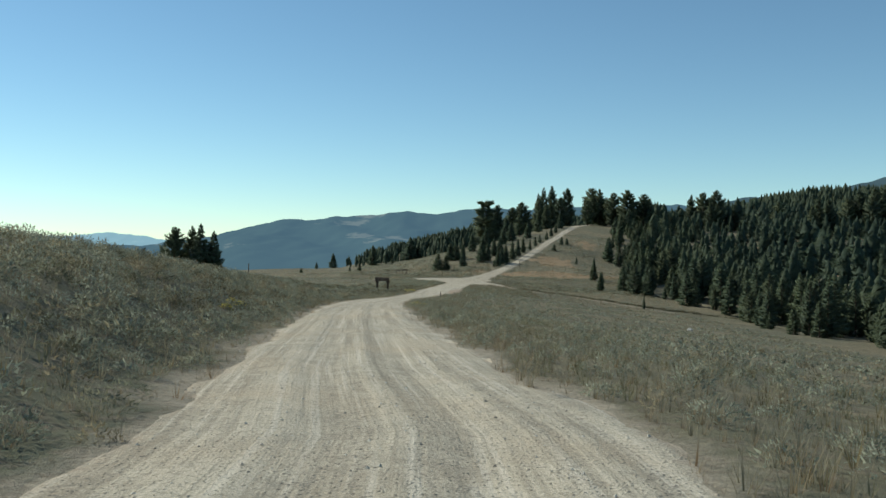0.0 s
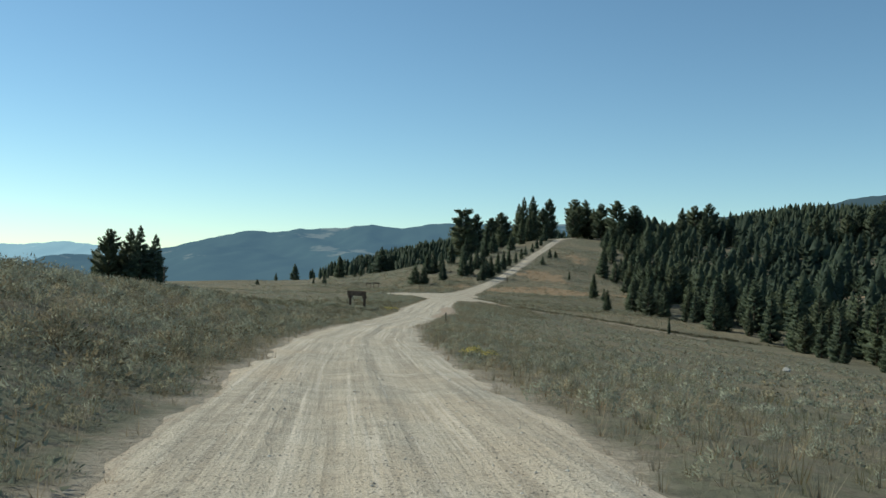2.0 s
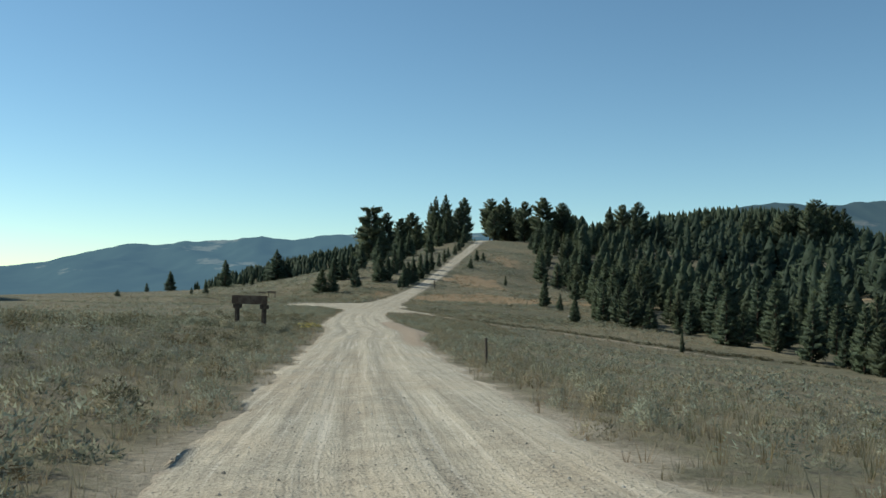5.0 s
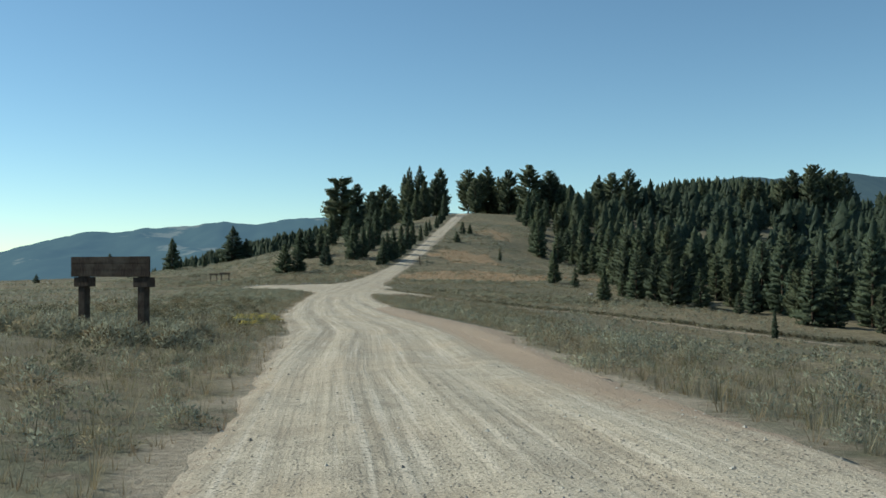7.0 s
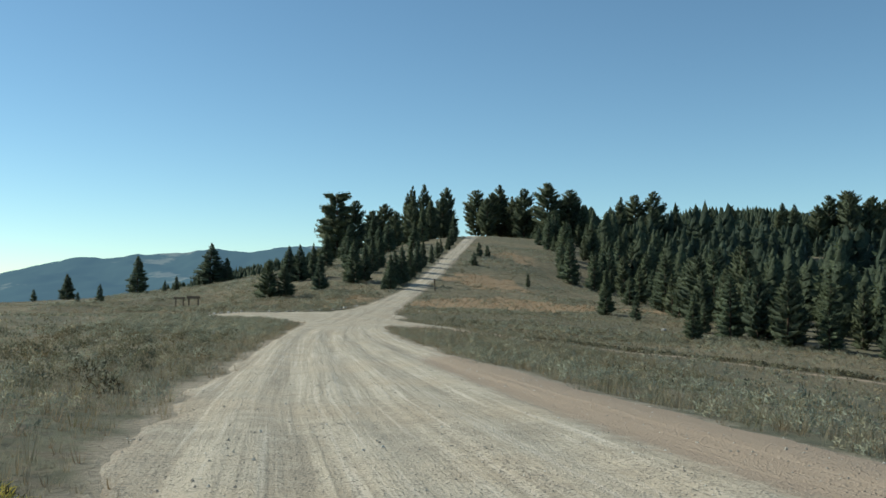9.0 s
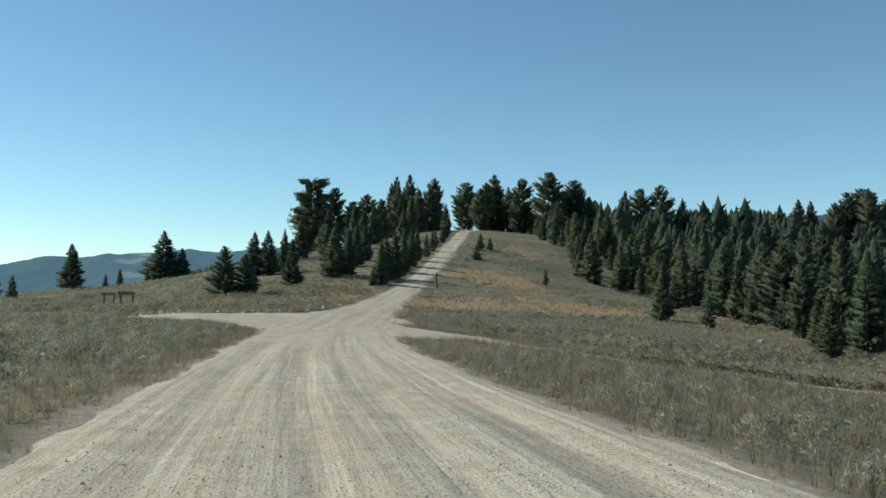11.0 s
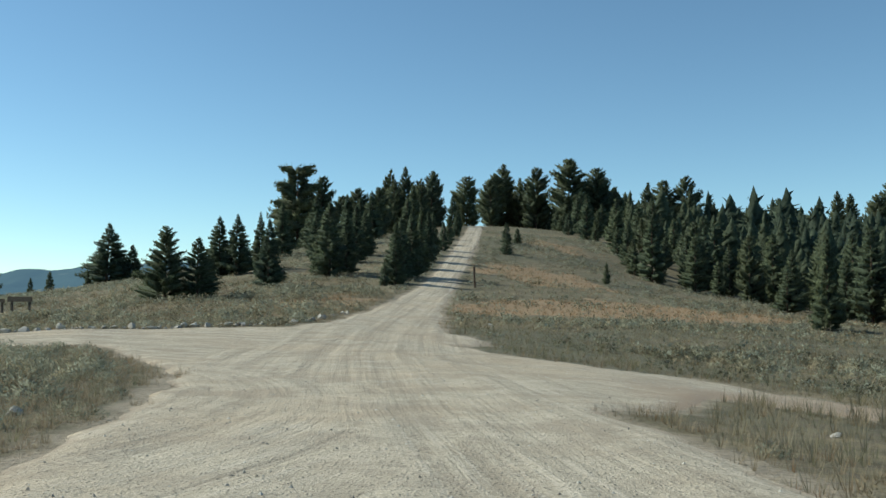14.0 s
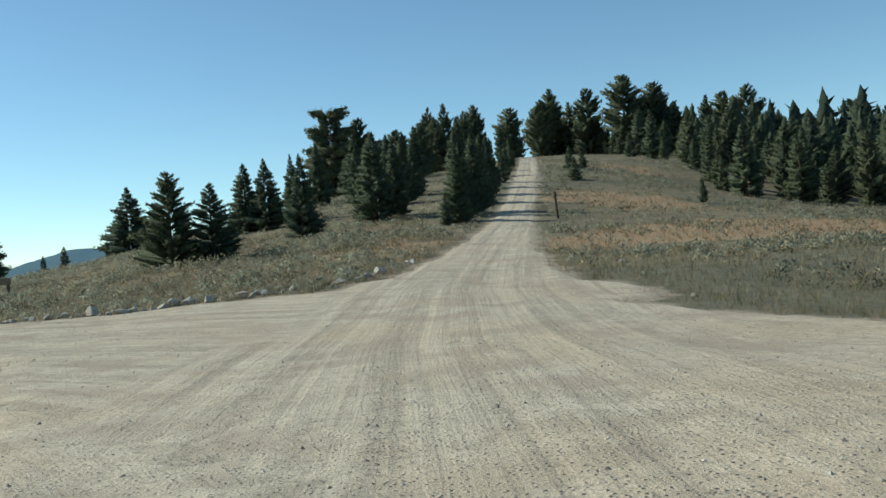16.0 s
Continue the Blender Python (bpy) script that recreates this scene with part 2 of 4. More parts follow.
RIDGE_Y = [285, 310, 330, 345, 359, 399, 440, 474, 520, 620, 800]
RIDGE_X = [11.5, 15.4, 22, 26.7, 31.5, 44.6, 57.3, 67, 82, 120, 160]
RIDGE_Z = [-8.3, -6.9, -4.8, -3.2, -1.2, 5.6, 11.2, 15.2, 17.4, 18, 5]


def curve_at(y, ys, vs, soft=6.0):
    """A table read smoothly: the mean of seven readings round y."""
    return sum(np.interp(y + k * soft / 3, ys, vs) for k in range(-3, 4)) / 7


def step(a, b, v):
    k = np.clip((v - a) / (b - a), 0, 1)
    return k * k * (3 - 2 * k)


def waves(x, y, size, seed=0.0):
    """Gentle, uneven swells between about -1 and 1."""
    a = np.sin(x / size * 1.3 + seed) * np.sin(y / size * 0.9 + 1.7 * seed + 0.6 * np.sin(x / size))
    b = np.sin((x * 0.8 + y * 0.6) / size * 2.1 + 2.3 * seed) * np.sin((y * 0.8 - x * 0.6) / size * 1.7 + seed)
    return 0.6 * a + 0.4 * b


def height(x, y):
    x, y = np.asarray(x, float), np.asarray(y, float)
    z = curve_at(y, PROFILE_Y, PROFILE_Z)
    side = x - curve_at(y, MAIN_Y, MAIN_X)
    # the bank and the rounded hill to the left of the road
    z = z + np.interp(y, [-50, 35, 60, 100], [1.5, 1.4, 0.5, 0.0]) * step(2.9, 8.0, -side)
    z = z + 4.6 * np.exp(-(((x + 48) / 34) ** 2) - ((y - 70) / 95) ** 2) * step(2.8, 12.0, -side)
    z = z - 16 * step(60, 330, -x) * step(120, 420, y + 0.2 * x)
    # the slope that falls to the valley on the right
    fall = np.interp(y, [-50, 60, 225, 240, 280, 300, 420], [0.12, 0.13, 0.125, 0.095, 0.055, 0.032, 0.03])
    z = z - fall * 85 * np.tanh(np.maximum(0, side - 4) / 85)
    # the ridge that carries the side road
    rx, rz = curve_at(y, RIDGE_Y, RIDGE_X), curve_at(y, RIDGE_Y, RIDGE_Z)
    wide = np.interp(y, [300, 380, 480, 600], [46, 50, 150, 170])
    d = (x - rx) * 0.96
    flank = np.where(d < 0, np.exp(-((d / np.interp(y, [300, 335, 400], [36, 42, 57])) ** 2)), np.exp(-((d / wide) ** 2)))
    z = z + np.maximum(0, rz - curve_at(y, PROFILE_Y, PROFILE_Z)) * flank * (1 - step(700, 900, y))
    # wooded heights behind
    z = z + 24 * np.exp(-(((x - 310) / 130) ** 2) - ((y - 620) / 150) ** 2)
    z = z + 88 * np.exp(-(((x - 400) / 230) ** 2) - ((y - 880) / 140) ** 2)
    z = z + 20 * np.exp(-(((x - 260) / 100) ** 2) - ((y - 330) / 150) ** 2)
    z = z + 80 * np.exp(-(((x - 150) / 250) ** 2) - ((y - 1150) / 180) ** 2)
    # the left branch dips away behind a low swell
    z = z - 0.9 * step(3, 16, -x) * np.exp(-(((y - 297 - 0.2 * np.maximum(0, -x - 12)) / 9) ** 2)) + 0.5 * step(5, 14, -x) * np.exp(-(((y - 273) / 11) ** 2))
    z = z - 1.5 * np.exp(-(((x + 15) / 10) ** 2) - ((y - 331) / 16) ** 2)
    away = step(5, 30, np.abs(side))
    return z + 0.28 * away * waves(x, y, 9.0, 0.4) + 0.1 * step(2, 8, np.abs(side)) * waves(x, y, 2.6, 2.0)


# ---- roads as strips: x, y, width ----
MAIN = [(x, y, w) for x, y, w in zip(MAIN_X, MAIN_Y, MAIN_W)] + [(7.4, 280, 9.0), (10.4, 296, 8.0)]
SIDE = [(10.2, 293, 7.6), (13.1, 303, 6.2), (17.5, 317, 4.6), (21.8, 329.5, 3.8)] + [
    (x, y, 3.4) for x, y in zip(RIDGE_X, RIDGE_Y) if 340 < y < 560]
LEFT = [(10, 291, 11), (2, 289.8, 12.4), (-1.8, 290.4, 11.2), (-5, 292.8, 6.6), (-12, 294.4, 5.4), (-24, 298, 5.0), (-36, 303.5, 3.0)]
CORNER = [(4.9, 262, 6.6), (3.2, 274, 5.0), (0.9, 284, 5.0), (-1.6, 290, 5.0)]
TRACK = [(8, 286, 9.0), (11.5, 278, 8.0), (14.3, 271.5, 6.4), (16.2, 265, 4.4), (18, 258.5, 3.2), (20.3, 253.3, 2.2), (28, 246.8, 1.5), (38.5, 239, 1.2), (48, 232.3, 1.0), (58, 228, 0.8)]
FILL = [(4.5, 268, 6.0), (4.5, 290, 9.0)]
WEDGE = [(8, 265, 8.0), (13.5, 270, 6.0)]
STRIPS = [MAIN, SIDE, LEFT, CORNER, TRACK, FILL, WEDGE]
THROUGH = [p for p in MAIN[:-1]] + SIDE
CROSS_X = [-90, -45, -24, -12, -5, 2, 8, 11.5, 14.3, 16.2, 18, 20.3, 28, 38.5, 48, 58, 92]
CROSS_Y = [330, 308, 298, 294.4, 292.8, 290, 286, 278, 271.5, 265, 258.5, 253.3, 246.8, 239, 232.3, 228, 204]


def russet_zone(x, y):
    """Share of dried orange grass: a patch high on the hill, a long band along its foot, a strip beside the hill road."""
    wild = 0.35 * waves(x, y, 2.2, 0.3) + 0.3 * waves(x * 0.6, y, 0.9, 1.9)
    patch = 1.25 - np.hypot((x - 42) / 9, (y - 356) / 12.5)
    low = np.interp(x, [18, 26, 39, 52, 70], [309, 313, 311, 317, 324])
    high = np.interp(x, [18, 24, 30, 39, 52, 70], [313, 323, 328, 333, 329, 333])
    band = np.minimum(y - low, high - y) / 4.5 + 0.25 - 0.5 * (step(17, 23, x) < 0.5)
    verge = 1.0 - np.hypot((x - 10.5 - 0.45 * (y - 316)) / 4.5, (y - 316) / 12)
    upper = 0.75 - np.hypot((x - 62) / 12, (y - 402) / 26)
    return np.clip(0.35 + 1.6 * (np.maximum(np.maximum(patch, band), np.maximum(verge, upper)) + wild - 0.25), 0, 1)


def along(strip, x, y):
    """Distance outside a strip (minus: inside), offset across it and way along it."""
    best, lat, lon, run = np.full(x.shape, 1e9), np.zeros(x.shape), np.zeros(x.shape), 0.0
    for (ax, ay, aw), (bx, by, bw) in zip(strip, strip[1:]):
        dx, dy = bx - ax, by - ay
        size = math.hypot(dx, dy)
        k = np.clip(((x - ax) * dx + (y - ay) * dy) / size**2, 0, 1)
        off = np.hypot(x - ax - k * dx, y - ay - k * dy)
        sd = off - (aw + k * (bw - aw)) / 2
        near = sd < best
        lat, lon = np.where(near, off * np.sign((x - ax) * dy - (y - ay) * dx), lat), np.where(near, run + k * size, lon)
        best = np.where(near, sd, best)
        run += size
    return best, lat, lon


def road_field(x, y):
    """Distance outside the nearest road; minus: inside."""
    best = along(STRIPS[0], x, y)[0]
    for strip in STRIPS[1:]:
        best = np.minimum(best, along(strip, x, y)[0])
    return best


def tracks(x, y):
    """Offset across and way along the through road, the same for the crossing road, and the share of the latter."""
    out, lat, lon = along(THROUGH, x, y)
    across = y - np.interp(x, CROSS_X, CROSS_Y)
    share = step(-1.5, 2.5, out) * step(240, 258, y)
    # wheels that turn into the left branch swing round the corner
    turn = (x < 7) & (y > 240)
    across = np.where(turn, np.hypot(x + 14, y - 266) - 18, across)
    way = np.where(turn, 18 * np.arctan2(y - 266, x + 14), x)
    share = np.maximum(share, 0.52 * step(243, 258, y) * step(9, 3, x) * step(300, 292, y))
    return lat, lon, across, way, share


def edge_wobble(x, y):
    return 0.22 * waves(x, y, 1.3, 3.1) + 0.16 * waves(x, y, 0.5, 1.1)


def mesh_of(name, verts, faces, material, smooth=True):
    me = bpy.data.meshes.new(name)
    verts, faces = np.asarray(verts, np.float32), np.asarray(faces, np.int32)
    n = faces.shape[1]
    me.vertices.add(len(verts))
    me.vertices.foreach_set("co", verts.ravel())
    me.loops.add(faces.size)
    me.loops.foreach_set("vertex_index", faces.ravel())
    me.polygons.add(len(faces))
    me.polygons.foreach_set("loop_start", np.arange(0, faces.size, n, dtype=np.int32))
    me.polygons.foreach_set("loop_total", np.full(len(faces), n, np.int32))
    me.update(calc_edges=True)
    me.validate()
    me.polygons.foreach_set("use_smooth", np.full(len(faces), smooth))
    me.materials.append(material)
    return me


def store(me, name, values):
    a = me.attributes.new(name, "FLOAT", "POINT")
    a.data.foreach_set("value", np.asarray(values, np.float32))


def spread(near, far, fine, grow):
    """Grid lines: every fine metres between the near limits, then wider and wider to the far ones."""
    line = list(np.arange(near[0], near[1] + fine / 2, fine))
    for sign, limit in ((1, far[1]), (-1, far[0])):
        d, v, out = fine, near[1] if sign > 0 else near[0], []
        while (v - limit) * sign < 0:
            d = min(d * grow, 160)
            v += sign * d
            out.append(v)
        line = line + out if sign > 0 else out[::-1] + line
    return np.array(line)


def sheet(xs, ys):
    gx, gy = np.meshgrid(xs, ys)
    nx, ny = len(xs), len(ys)
    i = (np.arange(ny - 1)[:, None] * nx + np.arange(nx - 1)[None]).ravel()
    return gx.ravel(), gy.ravel(), np.stack([i, i + 1, i + nx + 1, i + nx], 1)


def build_ground():
    x, y, quads = sheet(spread((-30, 40), (-4300, 4300), 1.0, 1.12), spread((-12, 330), (-900, 4300), 1.15, 1.08))
    z = height(x, y)
    sd = road_field(x, y)
    sd = sd + edge_wobble(x, y)
    z = z - 0.16 * step(-0.75, -1.6, sd)
    me = mesh_of("ground", np.stack([x, y, z], 1), quads, GROUND)
    store(me, "verge", 1 - step(-0.1, 0.75, sd))
    store(me, "rust", russet_zone(x, y))
    return tagged(new("ground", me), "dry sagebrush rangeland with bare soil and straw patches", "ground", kind="structure")


def road_z(x, y):
    """The road's surface: wheel ruts along it, loose ridges between them, a rounded edge."""
    sd = road_field(x, y) + edge_wobble(x, y)
    lat, lon, lat2, lon2, share = tracks(x, y)
    rut = lambda a, b: 0.035 * np.cos(a * 2 * math.pi / 1.55 + 0.5 * np.sin(b / 23))  # noqa: E731
    worn = rut(lat, lon) * (1 - share) + rut(lat2, lon2) * share + 0.012 * waves(x, y, 0.7, 0.9)
    return height(x, y) + 0.03 + worn * (1 - 0.6 * step(246, 264, y)) * step(0.0, -0.8, sd) - 0.09 * step(-0.55, 0.05, sd) + 0.03 * step(-1.3, -0.5, sd)


def build_road():
    xs, ys = np.arange(-92, 96, 0.36), np.arange(-30, 560, 0.36)
    x, y, quads = sheet(xs, ys)
    sd = road_field(x, y) + edge_wobble(x, y)
    quads = quads[(sd[quads] < 0).any(1)]
    used = np.unique(quads)
    index = np.full(len(x), -1)
    index[used] = np.arange(len(used))
    x, y, sd = x[used], y[used], sd[used]
    # draw the outermost points in to the road's edge
    e = 0.05
    gx = (road_field(x + e, y) + edge_wobble(x + e, y) - sd) / e
    gy = (road_field(x, y + e) + edge_wobble(x, y + e) - sd) / e
    size = np.maximum(1.0, np.hypot(gx, gy))
    out = np.clip(sd, 0, 0.5) / size
    x, y = x - out * gx, y - out * gy
    me = mesh_of("road", np.stack([x, y, road_z(x, y)], 1), index[quads], GRAVEL)
    for name, values in zip(("lat", "lon", "lat2", "lon2", "share"), tracks(x, y)):
        store(me, name, values)
    side = x - curve_at(y, MAIN_Y, MAIN_X)
    apron = step(1.2, 3.0, side) * step(140, 152, y) * step(216, 200, y)
    wedge = step(4.5, 9, side) * step(225, 236, y) * step(275, 262, y)
    store(me, "mess", step(244, 264, y) * step(330, 312, y))
    store(me, "brown", np.clip(0.5 * step(-0.75, 0.0, sd) + apron + 0.8 * wedge, 0, 1))
    return tagged(new("road", me), "pale washboard gravel road with wheel tracks and loose stones", "road", kind="structure")

# ---- plants that nobody could count ----
rng = np.random.default_rng(7)


def tufts(name, x, y, size, material, blades, lean, width, kind_label, category, tip_part=0.0, dome=False, sink=0.03, leaf=(0.09, 0.2), kind="stuff"):
    """Many small plants in one mesh. dome: leaves all over a rounded bush; else blades from one root."""
    n = len(x)
    z = height(x, y) - sink
    root = np.repeat(np.stack([x, y, z], 1), blades, 0)
    s = np.repeat(size, blades)
    turn = rng.uniform(0, 2 * math.pi, n * blades)
    out = np.stack([np.cos(turn), np.sin(turn), np.zeros_like(turn)], 1)
    side = np.stack([-np.sin(turn), np.cos(turn), np.zeros_like(turn)], 1)
    if dome:
        up = rng.uniform(0.0, 1.0, n * blades)
        far = np.sqrt(1 - up**2) * rng.uniform(0.7, 1.0, n * blades)
        up = up * rng.uniform(0.6, 1.0, n * blades)
        lobes = 1 + 0.22 * np.sin(3 * turn + np.repeat(rng.uniform(0, 6.3, n), blades)) + 0.14 * np.sin(7 * turn + 5 * up + np.repeat(rng.uniform(0, 6.3, n), blades))
        far *= lobes
        heart = root + out * (far * s * 0.75)[:, None]
        heart[:, 2] += up * s * 0.68
        face = out * far[:, None] + (0, 0, 1) * up[:, None] + rng.normal(0, 0.3, (n * blades, 3))
        aim = out * (0.9 * far)[:, None] + rng.normal(0, 0.42, (n * blades, 3))
        aim[:, 2] += 0.3 + 0.4 * up
        aim /= np.linalg.norm(aim, axis=1)[:, None]
        fine = np.sqrt(0.36 * s)
        long = fine * rng.uniform(*leaf, n * blades)
        wide = fine * width * rng.uniform(0.6, 1.3, n * blades)
        side = np.cross(aim, face)
        side /= np.linalg.norm(side, axis=1)[:, None] + 1e-6
        soft = out * (far + 0.1)[:, None] + (0, 0, 0.9) * (up + 0.15)[:, None]
        soft /= np.linalg.norm(soft, axis=1)[:, None]
        soft += rng.normal(0, 0.22, soft.shape)
        soft /= np.linalg.norm(soft, axis=1)[:, None]
        side *= np.where((np.cross(side, aim) * soft).sum(1) < 0, -1, 1)[:, None]
        a, b, c = heart - side * wide[:, None], heart + side * wide[:, None], heart + aim * long[:, None]
        shade = rng.uniform(0.2, 1.0, n * blades)
        tip = (rng.uniform(0, 1, n * blades) < tip_part * (up > 0.42)).astype(float)
    else:
        spot = root + out * (s * rng.uniform(0, 0.22, n * blades))[:, None]
        long = s * rng.uniform(0.55, 1.1, n * blades)
        aim = out * (lean * rng.uniform(0.1, 1.2, n * blades))[:, None]
        aim[:, 2] = 1.0
        wide = width * s * rng.uniform(0.6, 1.4, n * blades)
        a, b, c = spot - side * wide[:, None], spot + side * wide[:, None], spot + aim * long[:, None]
        shade = rng.uniform(0, 1, n * blades)
        tip = None
    verts = np.stack([a, b, c], 1).reshape(-1, 3)
    faces = np.arange(len(verts)).reshape(-1, 3)
    own, hues = rng.uniform(0, 1, n), rng.uniform(0, 1, n)
    tone = np.repeat(np.clip(shade * 0.3 + 0.7 * np.repeat(own, blades), 0, 1), 3)
    hue = np.repeat(hues, blades * 3)
    tip = np.tile([0, 0, 0.7], n * blades) if tip is None else np.repeat(tip, 3)
    me = mesh_of(name, verts, faces, material, dome)
    if dome:
        # the leaves are shaded together as one rounded bush
        me.attributes.new("custom_normal", "FLOAT_VECTOR", "POINT").data.foreach_set("vector", np.repeat(soft, 3, 0).ravel().astype(np.float32))
    store(me, "tone", tone), store(me, "hue", hue), store(me, "tip", tip)
    return tagged(new(name, me), kind_label, category, kind=kind)


def scatter(count, xr, yr, keep):
    x, y = rng.uniform(*xr, count), rng.uniform(*yr, count)
    ok = keep(x, y)
    return x[ok], y[ok]


def off_road(x, y, margin):
    return road_field(x, y) + edge_wobble(x, y) * 2.5 > margin


def wood_edge(y):
    """Where the wood on the right begins."""
    return np.interp(y, [40, 100, 173, 228, 262, 280, 300, 330, 352, 384, 425, 470, 520, 700], [82, 70, 64, 70, 58, 51, 58, 66, 68, 66, 76, 86, 100, 110])


def plant_rangeland():
    side = lambda x, y: np.abs(x - curve_at(y, MAIN_Y, MAIN_X))  # noqa: E731
    patch = lambda x, y: 0.5 + 0.5 * waves(x, y, 6.0, 1.3)  # noqa: E731
    clump = lambda x, y: waves(x, y, 0.55, 2.2) + 0.5 * waves(x, y, 1.7, 0.4)  # noqa: E731
    rows = lambda x, y: 0.8 * waves(x * 0.45, y * 1.1, 0.9, 0.9) + 0.8 * waves(x * 0.42, y * 1.0, 2.6, 2.1) + 0.5 * waves(x, y, 9.0, 0.2)  # noqa: E731
    open_land = lambda x, y: x < wood_edge(y) + 6  # noqa: E731
    luck = lambda x: rng.uniform(0, 1, x.shape)  # noqa: E731
    spring = lambda x, y: ((x > 9) & (x < 20) & (y > 222) & (y < 282)) | ((x > 11) & (x < 40) & (y > 276))  # noqa: E731

    def bushes(spots, size, material, leaves, wide, leaf, words, name="sagebrush", category="sagebrush"):
        tufts(name, *spots, size, material, leaves, 0, wide, words, category, dome=True, leaf=leaf)

    def grass(spots, size, material, blades, lean, wide, words, name="dry_grass"):
        tufts(name, *spots, size, material, blades, lean, wide, words, "grass")

    # sagebrush beside the road, then further off
    for low, high, count, leaves, wide, leaf in ((0, 5.5, 24000, 150, 0.027, (0.10, 0.21)), (5.5, 10, 20000, 95, 0.033, (0.11, 0.24)), (10, 18, 17000, 46, 0.05, (0.15, 0.32))):
        x, y = scatter(count, (-26, 28), (-4, 300), lambda x, y: (side(x, y) >= low) & (side(x, y) < high) & off_road(x, y, 0.3) & ~spring(x, y) & (luck(x) < 0.12 + 0.25 * patch(x, y) + 0.75 * (clump(x, y) > 0.05)))
        size = (0.26 + 0.42 * luck(x) ** 1.6) * (0.8 + 0.3 * patch(x, y) + 0.25 * (clump(x, y) > 0.4)) * (1 + 0.25 * (x < -8) * (y < 100) + 0.35 * (x > 2) * (y > 160) * (y < 225))
        bushes((x, y), size, SAGE, leaves, wide, leaf, "grey-green sagebrush along the gravel road")
    x, y = scatter(1500, (-19, -3), (2, 112), lambda x, y: (side(x, y) < 16) & off_road(x, y, 0.8))
    bushes((x, y), 0.4 + 0.5 * luck(x) ** 1.5, SAGE, 120, 0.04, (0.12, 0.26), "pale sagebrush on the roadside bank")
    x, y = scatter(420, (-20, -3), (2, 130), lambda x, y: off_road(x, y, 1.2))
    bushes((x, y), 0.4 + 0.5 * luck(x), SHRUB, 130, 0.035, (0.12, 0.28), "dark brown scrub on the roadside bank", "greasewood", "shrub")
    x, y = scatter(1700, (-17, 1), (236, 290), lambda x, y: off_road(x, y, 1.5) & (luck(x) < 0.35 + 0.65 * (clump(x, y) > 0)))
    bushes((x, y), 0.42 + 0.45 * luck(x), SAGE, 140, 0.038, (0.10, 0.22), "dense grey-green sagebrush in the corner of the junction")
    # taller sage round the sign and single big bushes on the left verge
    x, y = scatter(260, (-14.5, -8.2), (160.5, 167.5), lambda x, y: off_road(x, y, 1.5) & ~((np.abs(x + 10.7) < 1.8) & (np.abs(y - 165.7 + 0.65 * (x + 10.7)) < 0.35)))
    bushes((x, y), 0.5 + 0.4 * luck(x), SAGE, 170, 0.035, (0.13, 0.28), "tall grey-green sagebrush in front of the sign")
    x, y = scatter(330, (-20, -5), (130, 250), lambda x, y: off_road(x, y, 1.5))
    bushes((x, y), 0.5 + 0.35 * luck(x), SHRUB, 130, 0.042, (0.13, 0.28), "darker bush among the sagebrush", "greasewood", "shrub")
    # the bank behind the row of rocks
    x, y = scatter(2400, (-34, 14), (294, 312), lambda x, y: off_road(x, y, 0.9) & (road_field(x, y) < 3.6) & (x < 0.5 * (y - 296) + 6.5))
    bushes((x, y), 0.22 + 0.36 * luck(x), SAGE, 60, 0.06, (0.11, 0.24), "grey sagebrush behind the row of rocks")
    x, y = scatter(2600, (-22, 17), (297, 350), lambda x, y: off_road(x, y, 1.2) & (x < 6.5 + 0.5 * (y - 296)) & (rows(x, y) > 0.15))
    bushes((x, y), 0.35 + 0.5 * luck(x), SAGE, 60, 0.06, (0.13, 0.28), "grey sagebrush in clumps on the bank above the junction")
    x, y = scatter(420, (-22, 17), (297, 350), lambda x, y: off_road(x, y, 1.2) & (x < 6.5 + 0.5 * (y - 296)))
    bushes((x, y), 0.35 + 0.5 * luck(x), SHRUB, 60, 0.06, (0.13, 0.28), "dark scrub on the bank above the junction", "greasewood", "shrub")
    # open slopes, in uneven rows along the contours
    x, y = scatter(30000, (-62, 66), (-4, 330), lambda x, y: (side(x, y) >= 17) & (side(x, y) < 60) & open_land(x, y) & off_road(x, y, 0.6) & (luck(x) < 0.1 + 0.4 * patch(x, y) + 0.5 * (rows(x, y) > 0.1)))
    bushes((x, y), 0.25 + 0.45 * luck(x) ** 1.5, SAGE, 16, 0.15, (0.22, 0.45), "grey-green sagebrush on the open slopes")
    x, y = scatter(20000, (-34, 95), (300, 430), lambda x, y: open_land(x, y) & off_road(x, y, 0.5) & (luck(x) < np.where(rows(x, y) > 0.1, 1.0, 0.06) * (1 - 0.88 * russet_zone(x, y))))
    bushes((x, y), (0.36 + 0.55 * luck(x) ** 1.4) * (1 + 0.3 * (rows(x, y) > 0.5)), SAGE, 30, 0.1, (0.15, 0.32), "grey-green sagebrush in clumps on the hill")
    x, y = scatter(2400, (-30, 92), (300, 420), lambda x, y: open_land(x, y) & off_road(x, y, 0.8) & (rows(x, y) > 0))
    bushes((x, y), 0.3 + 0.45 * luck(x), SHRUB, 28, 0.11, (0.16, 0.34), "dark scrub among the sagebrush on the hill", "greasewood", "shrub")
    # scrub on the bank of the overgrown track, and the brushy swell above it
    k = rng.uniform(0, 1, 330)
    bank = ([0, 0.16, 0.4, 0.6, 0.8, 1], [21.5, 29.5, 40, 50, 61, 78], [256.5, 249.5, 241.5, 234.5, 230, 218])
